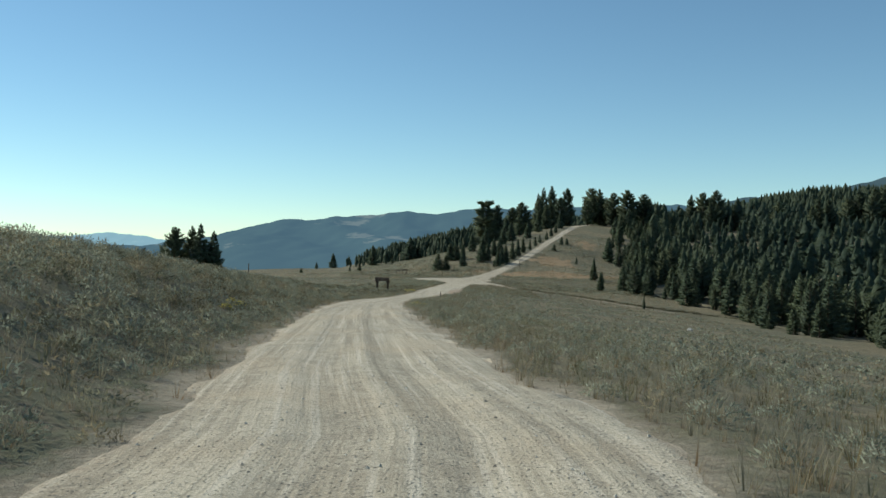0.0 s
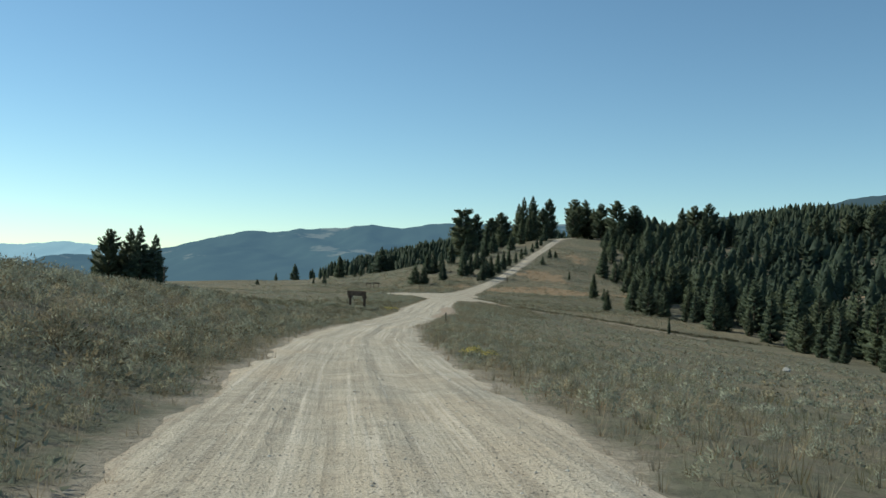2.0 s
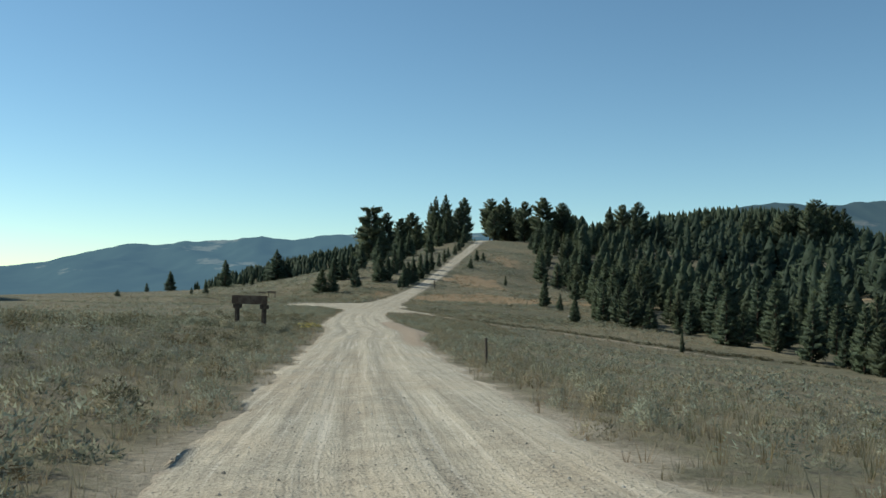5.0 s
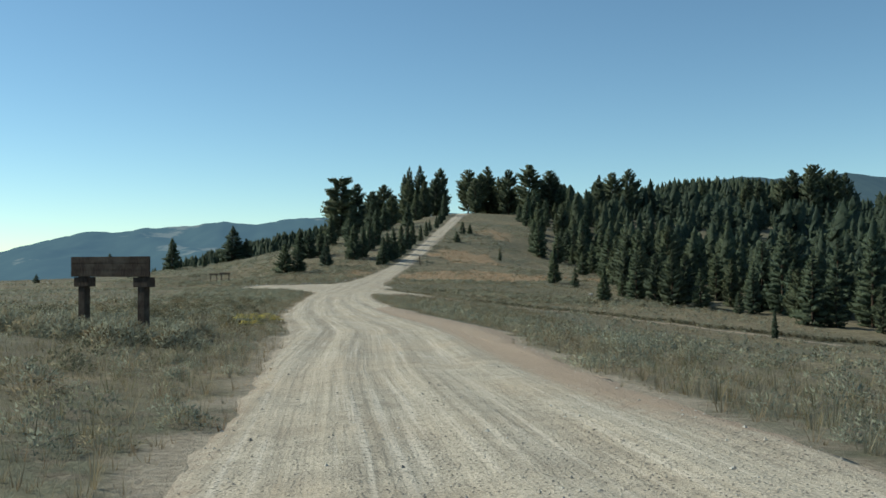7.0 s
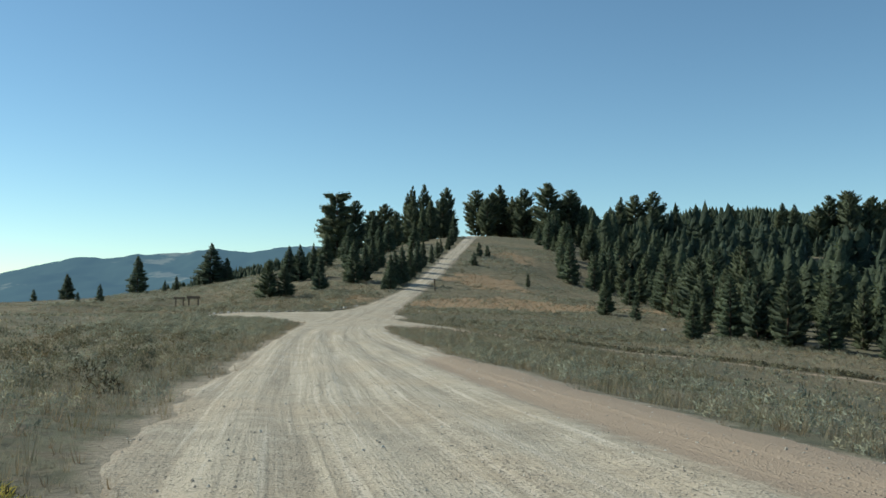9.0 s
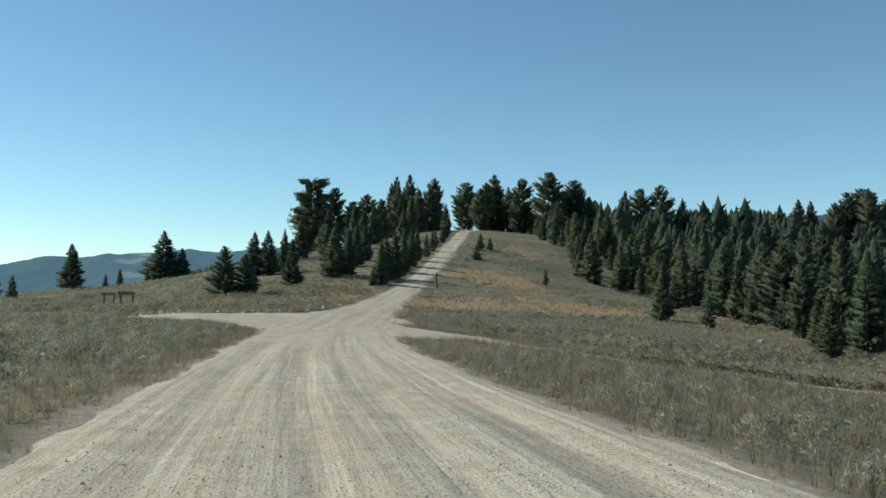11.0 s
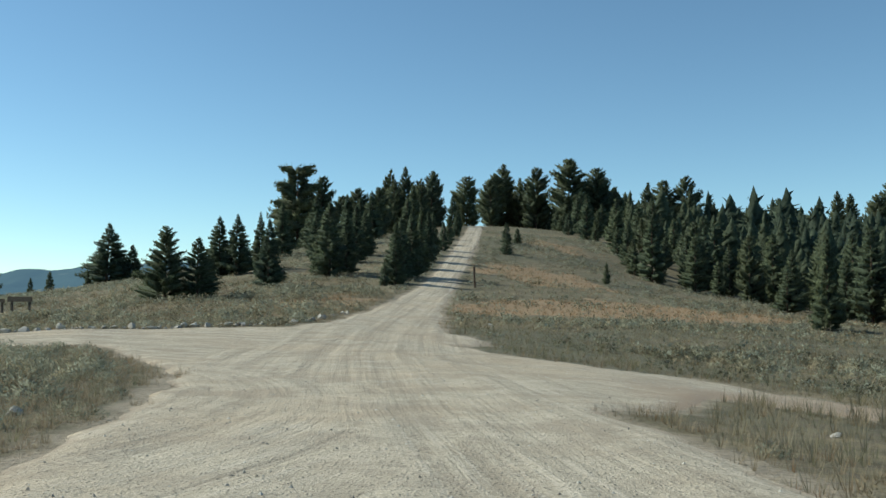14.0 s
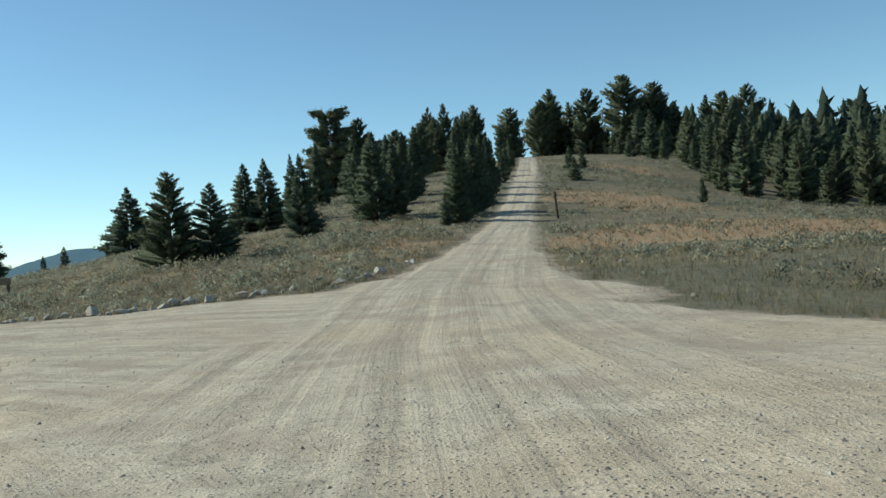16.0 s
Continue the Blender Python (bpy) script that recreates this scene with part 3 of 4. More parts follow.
    x, y = np.interp(k, bank[0], bank[1]) + rng.normal(0, 0.3, 330), np.interp(k, bank[0], bank[2]) + rng.normal(0, 0.5, 330)
    bushes((x, y), rng.uniform(0.4, 0.75, 330), SHRUB, 60, 0.1, (0.2, 0.4), "dark scrub along the bank of the overgrown track", "greasewood", "shrub")
    swell = lambda x, y: open_land(x, y) & off_road(x, y, 1.0) & (y < 292 - 0.35 * (x - 17)) & (y > 268 - 0.15 * (x - 17))  # noqa: E731
    x, y = scatter(2000, (22, 62), (255, 288), lambda x, y: swell(x, y) & (x + y > 302) & (luck(x) < 0.25 + 0.75 * (clump(x, y) > 0)))
    bushes((x, y), 0.4 + 0.5 * luck(x), SAGE, 70, 0.06, (0.14, 0.3), "tall sagebrush on the swell below the hill")
    x, y = scatter(420, (18, 62), (255, 292), swell)
    bushes((x, y), 0.4 + 0.45 * luck(x), SHRUB, 80, 0.06, (0.14, 0.3), "dark scrub on the swell below the hill", "greasewood", "shrub")
    x, y = scatter(700, (14, 64), (262, 312), lambda x, y: open_land(x, y) & off_road(x, y, 1.2) & (luck(x) > russet_zone(x, y)) & (rows(x, y) > 0.2))
    bushes((x, y), 0.2 + 0.3 * luck(x) ** 1.5, SAGE, 50, 0.06, (0.13, 0.28), "low sagebrush below the hill")
    x, y = scatter(420, (9, 22), (224, 266), lambda x, y: off_road(x, y, 0.8) & ((x > 16) | (y < 250)))
    bushes((x, y), 0.4 + 0.45 * luck(x) ** 1.4, SAGE, 190, 0.03, (0.11, 0.24), "grey sagebrush standing in tall grass")
    # bunch grass: tall beside the junction, olive below the hill, russet on it, straw elsewhere
    x, y = scatter(2600, (7, 24), (222, 268), lambda x, y: off_road(x, y, 0.1) & ((x > 13) | (y < 252)))
    grass((x, y), 0.28 + 0.42 * luck(x) ** 1.5, STRAW, 16, 0.6, 0.012, "tall straw-coloured grass beside the junction")
    x, y = scatter(11000, (9, 64), (224, 308), lambda x, y: open_land(x, y) & off_road(x, y, 0.1))
    grass((x, y), 0.16 + 0.3 * luck(x) ** 1.5, STRAW, 10, 0.6, 0.02, "straw-coloured grass beside the junction")
    x, y = scatter(17000, (12, 64), (262, 312), lambda x, y: open_land(x, y) & off_road(x, y, 0.7) & (luck(x) > russet_zone(x, y)))
    grass((x, y), 0.10 + 0.16 * luck(x), GREEN, 6, 0.9, 0.026, "olive grass below the hill", "green_grass")
    x, y = scatter(4000, (9, 24), (222, 268), lambda x, y: off_road(x, y, 0.2) & ((x > 15) | (y < 248)))
    grass((x, y), 0.2 + 0.3 * luck(x), GREEN, 12, 0.6, 0.014, "olive grass between the tall straw", "green_grass")
    x, y = scatter(30000, (2, 80), (302, 430), lambda x, y: open_land(x, y) & off_road(x, y, 0.3) & (luck(x) < russet_zone(x, y) - 0.1))
    grass((x, y), rng.uniform(0.16, 0.36, len(x)), RUSSET, 7, 0.9, 0.035, "russet dried grass in patches on the hill", "russet_grass")
    x, y = scatter(90000, (-16, 26), (-4, 318), lambda x, y: off_road(x, y, -0.15) & (road_field(x, y) < 1.5) & ~((x > -1) & (y > 146) & (y < 214) & (road_field(x, y) < 0.6)))
    grass((x, y), 0.08 + 0.26 * luck(x) ** 1.8, VERGE, 8, 0.8, 0.018, "brown dried grass along the road's edges", "verge_grass")
    x, y = scatter(14000, (-8, 3), (246, 292), lambda x, y: off_road(x, y, 0.15) & (road_field(x, y) < 2.4))
    grass((x, y), 0.08 + 0.16 * luck(x), VERGE, 9, 0.9, 0.02, "brown dried grass round the corner of the junction", "verge_grass")
    x, y = scatter(13000, (-34, 17), (296, 350), lambda x, y: off_road(x, y, 0.2) & (x < 6.5 + 0.5 * (y - 296)) & (rows(x, y) < 0.45))
    grass((x, y), 0.14 + 0.26 * luck(x), VERGE, 6, 0.8, 0.03, "brown dried grass on the bank above the junction", "verge_grass")
    x, y = scatter(54000, (-17, 19), (-4, 312), lambda x, y: (side(x, y) < 8.5) & off_road(x, y, 0.1))
    grass((x, y), 0.16 + 0.36 * luck(x) ** 1.8, STRAW, 9, 0.6, 0.014, "straw-coloured bunch grass on the verges")
    x, y = scatter(20000, (-13, 10), (138, 265), lambda x, y: (side(x, y) < 8) & off_road(x, y, 0.0))
    grass((x, y), 0.08 + 0.14 * luck(x) ** 1.5, STRAW, 8, 0.9, 0.03, "short straw-coloured grass between the shrubs")
    x, y = scatter(26000, (-20, 22), (-4, 312), lambda x, y: (side(x, y) < 15) & off_road(x, y, 0.5))
    grass((x, y), 0.14 + 0.32 * luck(x) ** 1.5, GREEN, 10, 0.7, 0.016, "olive bunch grass among the sagebrush", "green_grass")
    x, y = scatter(24000, (-60, 70), (-4, 330), lambda x, y: (side(x, y) >= 12) & (side(x, y) < 60) & open_land(x, y) & off_road(x, y, 0.3))
    grass((x, y), rng.uniform(0.2, 0.5, len(x)), STRAW, 4, 0.6, 0.045, "straw-coloured bunch grass on the slopes")
    x, y = scatter(16000, (-80, 96), (296, 490), lambda x, y: open_land(x, y) & off_road(x, y, 0.3))
    grass((x, y), rng.uniform(0.2, 0.45, len(x)), STRAW, 5, 0.7, 0.05, "straw-coloured grass on the hill")


def loose_stones():
    """Loose gravel on the road: small stones half sunk in the dust in one mesh."""
    x, y = scatter(190000, (-12, 18), (2, 304), lambda x, y: road_field(x, y) < 0.45)
    lat = tracks(x, y)[0]
    ok = rng.uniform(0, 1, len(x)) < 0.35 + 0.65 * (np.cos(lat * 2 * math.pi / 1.55) > -0.2)
    x, y = x[ok][:30000], y[ok][:30000]
    n = len(x)
    s = 0.008 + 0.022 * rng.uniform(0, 1, n) ** 4
    base = np.array([(1, 0, 0), (0, 1, 0), (-1, 0, 0), (0, -1, 0), (0, 0, 0.8)], float)
    faces = np.array([(0, 1, 4), (1, 2, 4), (2, 3, 4), (3, 0, 4)])
    v = base[None] * s[:, None, None] * rng.uniform(0.6, 1.3, (n, 5, 1))
    t = rng.uniform(0, 2 * math.pi, n)
    c, q = np.cos(t)[:, None], np.sin(t)[:, None]
    v = np.stack([v[..., 0] * c - v[..., 1] * q, v[..., 0] * q + v[..., 1] * c, v[..., 2]], -1)
    v += np.stack([x, y, road_z(x, y) + 0.002], 1)[:, None]
    me = mesh_of("loose_gravel", v.reshape(-1, 3), (faces[None] + 5 * np.arange(n)[:, None, None]).reshape(-1, 3), LOOSE, False)
    tagged(new("loose_gravel", me), "loose grey and tan stones on the road", "gravel", kind="stuff")


def loose_material():
    m = Nodes("loose_stone", 0.9, 0.2)
    return m.done(m.ramp(m.island(), (0.0, (0.19, 0.168, 0.138)), (0.5, (0.36, 0.32, 0.26)), (1.0, (0.56, 0.52, 0.44))))


LOOSE = loose_material()

# ---- trees ----
def part(name, me, parent, label=""):
    ob = new(name, me)
    ob.parent = parent
    if label:
        tagged(ob, label)
    return ob


def tapered(path, radii, sides=7):
    """Points and quads of a tapered tube along a path."""
    verts, faces = [], []
    for k, ((px, py, pz), r) in enumerate(zip(path, radii)):
        for j in range(sides):
            a = 2 * math.pi * j / sides
            verts.append((px + r * math.cos(a), py + r * math.sin(a), pz))
            if k:
                i, i2 = (k - 1) * sides + j, (k - 1) * sides + (j + 1) % sides
                faces.append((i, i2, i2 + sides, i + sides))
    return verts, faces


def unit(v):
    return v / (np.linalg.norm(v, axis=-1, keepdims=True) + 1e-6)


def conifer_meshes(seed, shape, material, boughs, sprays, size=0.3, lift=0.1, bare=0.03, gaps=0.0, fat=0.3, rough=0.16, tall=10.0):
    """Trunk with limbs, and a crown of boughs: each a lumpy, tapering mass of needles with loose sprays standing out of it.
    shape(k): the crown's half width in metres at the height share k; lift: how far boughs rise per metre of reach; fat: a bough's half width per metre."""
    r = np.random.default_rng(seed)
    bend = r.normal(0, 0.05, 2)
    path = [(bend[0] * k * k * tall * 0.15, bend[1] * k * k * tall * 0.15, -0.4 + k * (tall + 0.1)) for k in np.linspace(0, 0.985, 9)]
    verts, faces = tapered(path, [0.17 * (1 - k) ** 0.8 + 0.012 for k in np.linspace(0, 1, 9)])
    points, tris, tone, normal, count = [], [], [], [], 0
    ring = np.linspace(0, 2 * math.pi, 5, endpoint=False)
    skin = [(0, 1 + (j + 1) % 5, 1 + j) for j in range(5)] + [(6 + j, 6 + (j + 1) % 5, 11) for j in range(5)]
    skin += [(1 + j, 1 + (j + 1) % 5, 6 + (j + 1) % 5) for j in range(5)] + [(1 + j, 6 + (j + 1) % 5, 6 + j) for j in range(5)]
    for b in range(boughs):
        k = bare + (0.965 - bare) * ((b + r.uniform(0, 1)) / boughs) ** 0.95
        a = b * 2.399 + r.normal(0, 0.35)
        if gaps and math.sin(3.1 * a + seed) * math.sin(11 * k + seed) > 1 - gaps:
            continue
        reach = max(0.16, shape(k)) * r.uniform(1 - rough, 1 + rough)
        out, flank = np.array([math.cos(a), math.sin(a), 0.0]), np.array([-math.sin(a), math.cos(a), 0.0])
        rise = lift * (1 + 1.3 * k * k)
        hub = np.array([path[-1][0] * k, path[-1][1] * k, k * tall - 0.4 * rise * reach])
        tip = hub + out * reach + (0, 0, rise * reach)
        if b % 3 == 0 and k < 0.8:
            i, off, up = len(verts), flank * 0.028, np.array([0, 0, 0.05])
            verts += [tuple(hub - off), tuple(hub + off), tuple(hub + up), tuple(tip)]
            faces += [(i, i + 1, i + 3, i + 3), (i + 1, i + 2, i + 3, i + 3), (i + 2, i, i + 3, i + 3)]
        half = fat * reach + 0.14
        mood = r.normal(0.3, 0.16)
        # the bough's body: two uneven rings between trunk and tip
        shell = [hub + (tip - hub) * 0.06]
        for f, w in ((0.42, 1.0), (0.78, 0.74)):
            fit = half * 0.6 * w * r.uniform(0.6, 1.4, 5)
            shell += list(hub + (tip - hub) * f + flank * (np.cos(ring) * fit)[:, None] + np.array([0, 0, 1.0]) * (0.8 * np.sin(ring) * fit)[:, None])
        shell = np.array(shell + [hub + (tip - hub) * 0.93])
        points.append(shell)
        tris.append(np.array(skin) + count)
        count += 12
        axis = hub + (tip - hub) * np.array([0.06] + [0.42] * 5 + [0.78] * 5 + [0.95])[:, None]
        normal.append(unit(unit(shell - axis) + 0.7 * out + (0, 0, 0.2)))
        # crown's inner shade painted into the tone: dark at the trunk, lighter outwards
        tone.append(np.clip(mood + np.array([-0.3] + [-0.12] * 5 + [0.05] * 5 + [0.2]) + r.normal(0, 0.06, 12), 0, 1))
        # sprays all over it
        n = max(12, int(sprays * (0.35 + 0.65 * reach / max(0.3, shape(0.3)))))
        f = 1 - 0.75 * r.uniform(0, 1, n) ** 1.5
        spin = r.uniform(0, 2 * math.pi, n)
        girth = half * np.interp(f, [0.2, 0.45, 0.78, 1.0], [0.6, 1.0, 0.74, 0.22]) * r.uniform(0.25, 1.35, n)
        around = flank * np.cos(spin)[:, None] + np.array([0, 0, 0.8]) * np.sin(spin)[:, None]
        mid = hub + (tip - hub) * f[:, None] + around * girth[:, None]
        s = (size * r.uniform(0.6, 1.25, n) * (0.6 + 0.4 * min(1, reach)))[:, None]
        way = unit(out * 0.8 + (0, 0, 0.25 + 0.7 * k) + 0.6 * around + r.normal(0, 0.38, (n, 3)))
        across = unit(np.cross(way, around + r.normal(0, 0.5, (n, 3))))
        soft = unit(0.75 * out + (0, 0, 0.25) + 0.7 * around + r.normal(0, 0.1, (n, 3)))
        across *= np.where((np.cross(across, way) * soft).sum(1) < 0, -1, 1)[:, None]
        points.append(np.stack([mid - across * s * 0.25 - way * s * 0.35, mid + across * s * 0.25 - way * s * 0.35, mid + way * s * 0.8], 1).reshape(-1, 3))
        tris.append(np.arange(3 * n).reshape(-1, 3) + count)
        count += 3 * n
        normal.append(np.repeat(soft, 3, 0))
        # sprays follow the same painted shading, darker the nearer the trunk
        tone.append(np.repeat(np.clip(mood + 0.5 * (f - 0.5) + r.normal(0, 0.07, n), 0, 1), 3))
    # the leader: a bunch of upright sprays
    n = 12
    top = np.array([path[-1][0], path[-1][1], tall * 0.96]) + np.stack([r.normal(0, 0.07, n), r.normal(0, 0.07, n), r.uniform(-0.5, 0.1, n)], 1)
    way = unit(np.array([0, 0, 1.0]) + r.normal(0, 0.2, (n, 3)))
    across = unit(np.cross(way, r.normal(0, 1, (n, 3)))) * 0.07
    points.append(np.stack([top - across, top + across, top + way * 0.4], 1).reshape(-1, 3))
    tris.append(np.arange(3 * n).reshape(-1, 3) + count)
    normal.append(np.tile((0, 0, 1.0), (n * 3, 1)))
    tone.append(np.full(n * 3, 0.4))
    trunk = bpy.data.meshes.new("trunk")
    trunk.from_pydata(verts, [], [f if f[2] != f[3] else f[:3] for f in faces])
    trunk.polygons.foreach_set("use_smooth", np.ones(len(trunk.polygons), bool))
    trunk.materials.append(BARK)
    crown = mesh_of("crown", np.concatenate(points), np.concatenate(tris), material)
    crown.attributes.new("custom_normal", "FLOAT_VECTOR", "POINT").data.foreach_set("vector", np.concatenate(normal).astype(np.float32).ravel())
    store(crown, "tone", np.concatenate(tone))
    return trunk, crown


def cone(wide, power=0.85):
    return lambda k: wide * (1 - k) ** power * min(1.0, 0.6 + 3 * k)


def flame(wide, belly=0.3, blunt=2.2):
    """Fullest at the height share belly, drawn in below, running to a blunt point above."""
    return lambda k: wide * (1 - max(0.0, (k - belly) / (1 - belly)) ** blunt) if k > belly else wide * (0.62 + 0.38 * k / belly)


def ragged(k):
    """An old pine: bulging, uneven storeys under a flat top."""
    return float(np.interp(k, [0, 0.12, 0.35, 0.42, 0.55, 0.62, 0.74, 0.80, 0.88, 0.93, 1.0], [1.7, 2.9, 3.1, 2.5, 2.8, 2.0, 2.4, 1.3, 1.2, 1.8, 1.4]))


KINDS = {}


def tree_kind(name, words, *args):
    KINDS[name] = (words, [conifer_meshes(*a) for a in args])


# seed, shape, needles, boughs, sprays, size, lift, bare, gaps, fat, rough
tree_kind("fir", ("fir_tree", "dark green conical fir"), (11, cone(2.9, 0.85), FIR, 100, 55, 0.28, 0.1, 0.01, 0.05, 0.27, 0.24), (12, cone(2.6, 0.75), FIR, 100, 55, 0.28, 0.12, 0.01, 0.05, 0.27, 0.24), (13, cone(3.2, 0.9), FIR, 104, 55, 0.28, 0.08, 0.01, 0.07, 0.26, 0.26))
tree_kind("young", ("young_fir", "young bushy fir"), (21, cone(3.4, 0.8), FIR, 60, 29, 0.45, 0.2, 0.0, 0.0, 0.28, 0.24), (22, cone(3.0, 0.7), FIR, 60, 29, 0.45, 0.2, 0.0, 0.0, 0.28, 0.24))
tree_kind("pine", ("pine_tree", "dark round-topped pine"), (31, flame(2.7, 0.25, 1.5), PINE, 84, 50, 0.32, 0.35, 0.02, 0.05, 0.32, 0.24), (32, flame(2.4, 0.2, 1.35), PINE, 84, 50, 0.32, 0.4, 0.02, 0.05, 0.32, 0.24), (33, flame(2.9, 0.35, 1.8), PINE, 84, 50, 0.32, 0.35, 0.06, 0.12, 0.3, 0.28))
tree_kind("open", ("open_fir", "open-branched spruce with bristling twigs"), (41, cone(3.5, 0.8), FIR, 120, 76, 0.22, 0.25, 0.0, 0.02, 0.17, 0.26), (42, cone(3.8, 0.68), FIR, 120, 76, 0.22, 0.28, 0.0, 0.02, 0.17, 0.26))
tree_kind("old", ("old_pine", "old ragged flat-topped pine"), (51, ragged, PINE, 120, 71, 0.26, 0.08, 0.05, 0.06, 0.25, 0.3))
tree_kind("airy", ("airy_pine", "thin-crowned pine with visible limbs"), (61, flame(2.5, 0.45, 2.0), PINE, 105, 42, 0.30, 0.3, 0.14, 0.14, 0.24, 0.36), (62, flame(2.3, 0.5, 2.2), PINE, 100, 42, 0.30, 0.3, 0.18, 0.18, 0.23, 0.36))
tree_kind("edge_fir", ("fir_tree", "dark green fir"), (71, cone(2.7, 0.7), FIR, 64, 21, 0.46, 0.12, 0.0, 0.0, 0.3, 0.24), (72, cone(3.0, 0.8), FIR, 64, 21, 0.46, 0.12, 0.0, 0.0, 0.3, 0.26), (73, cone(2.4, 0.6), FIR, 62, 21, 0.46, 0.2, 0.0, 0.0, 0.3, 0.24))
tree_kind("edge_pine", ("pine_tree", "dark round-topped pine"), (81, flame(2.4, 0.22, 1.4), PINE, 64, 21, 0.46, 0.35, 0.0, 0.0, 0.32, 0.24), (82, flame(2.8, 0.28, 1.6), PINE, 64, 21, 0.46, 0.35, 0.0, 0.0, 0.32, 0.26))
SET = {}


def plant_tree(kind, x, y, tall, wide=1.0, where="on the sagebrush hillside", group="", version=None):
    (name, words), versions = KINDS[kind]
    v = random.randrange(len(versions)) if version is None else version
    m = pose(x, y, float(height(x, y)) - 0.05, 0, 0, random.uniform(0, 360)) @ Matrix.Diagonal((wide * tall / 10, wide * tall / 10, tall / 10, 1))
    if (kind, v) in SET:
        ob = copy_thing(SET[kind, v], m @ Matrix.Diagonal((*(1 / s for s in SET[kind, v].scale), 1)))
    else:
        ob = SET[kind, v] = new(name)
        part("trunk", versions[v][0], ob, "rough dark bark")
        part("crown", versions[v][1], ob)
        ob.matrix_basis = m
    ob.empty_display_size = 0.2
    size = "small " if tall < 4.5 else "tall " if tall > 14 else ""
    return tagged(ob, f"{size}{words} {where}".replace("tall tall", "tall"), "tree", group)


def to_top(x, y, top):
    return top - float(height(x, y))


# single trees that stand out: kind, x, y, top above sea of the scene, width
for kind, x, y, top, wide in [
    ("old", 21, 462.6, 26.2, 1.05), ("airy", 27, 466, 24.5, 0.75), ("pine", 43.5, 518.8, 28.8, 1.0), ("airy", 38, 512, 25.5, 1.0),
    ("pine", 59, 548, 39.6, 0.62), ("pine", 63.6, 547, 40.2, 0.65), ("pine", 54, 530, 34.5, 0.7), ("pine", 52, 506, 30, 0.9), ("pine", 58, 503, 29.5, 0.9), ("pine", 72.5, 544, 38.8, 0.68), ("pine", 64, 510, 31, 0.9),
    ("airy", 90, 566, 40.7, 0.9), ("pine", 84.7, 506, 35.9, 1.15), ("pine", 80, 500, 32, 1.0), ("pine", 90, 492, 33.2, 0.9), ("pine", 88, 500, 31, 1.0), ("pine", 76, 490, 29, 0.9),
    ("airy", 94.8, 479.5, 34, 1.1), ("airy", 103.6, 481.5, 32.1, 0.95), ("airy", 107, 484, 30, 0.8), ("pine", 139, 522, 34.6, 1.0), ("pine", 147, 526, 36.3, 1.0),
    ("pine", 153.5, 523, 37.6, 0.9), ("pine", 145, 505, 30, 1.0), ("pine", 164, 524, 29.2, 1.0), ("pine", 180, 525, 30.2, 0.95), ("pine", 189.3, 525, 31.7, 0.85), ("pine", 200, 522, 28.4, 0.9), ("pine", 211, 523, 34.7, 0.95), ("pine", 217.5, 525, 34.4, 0.95),
    ("pine", 205, 516, 29.5, 1.0), ("pine", 229, 526, 34.6, 0.9), ("airy", 236, 528, 39.2, 0.85), ("pine", 244, 526, 40.4, 0.85), ("pine", 239, 518, 35, 0.95), ("pine", 252, 524, 37.8, 0.85), ("pine", 259, 530, 40, 0.9), ("airy", 269, 562, 46.1, 1.0), ("pine", 262, 552, 42, 1.0), ("pine", 268, 534, 39, 0.9),
    ("fir", -14.5, 404.5, 6.7, 1.5), ("fir", -10.5, 404, 3.2, 1.4), ("fir", -29.3, 388.3, 2.8, 1.2), ("fir", -49.1, 415.4, -1.0, 1.3), ("young", -56, 412, -5.0, 1.0),
    ("pine", -92, 318, 8.0, 0.95), ("pine", -87, 322, 8.4, 0.9), ("fir", -82.8, 318.3, 9.2, 1.0), ("fir", -79, 320, 6.8, 1.0), ("young", -98, 326, 2.5, 0.8),
]:
    plant_tree(kind, x, y, to_top(x, y, top), wide, "on the ridge" if y > 420 else "on the open slope")
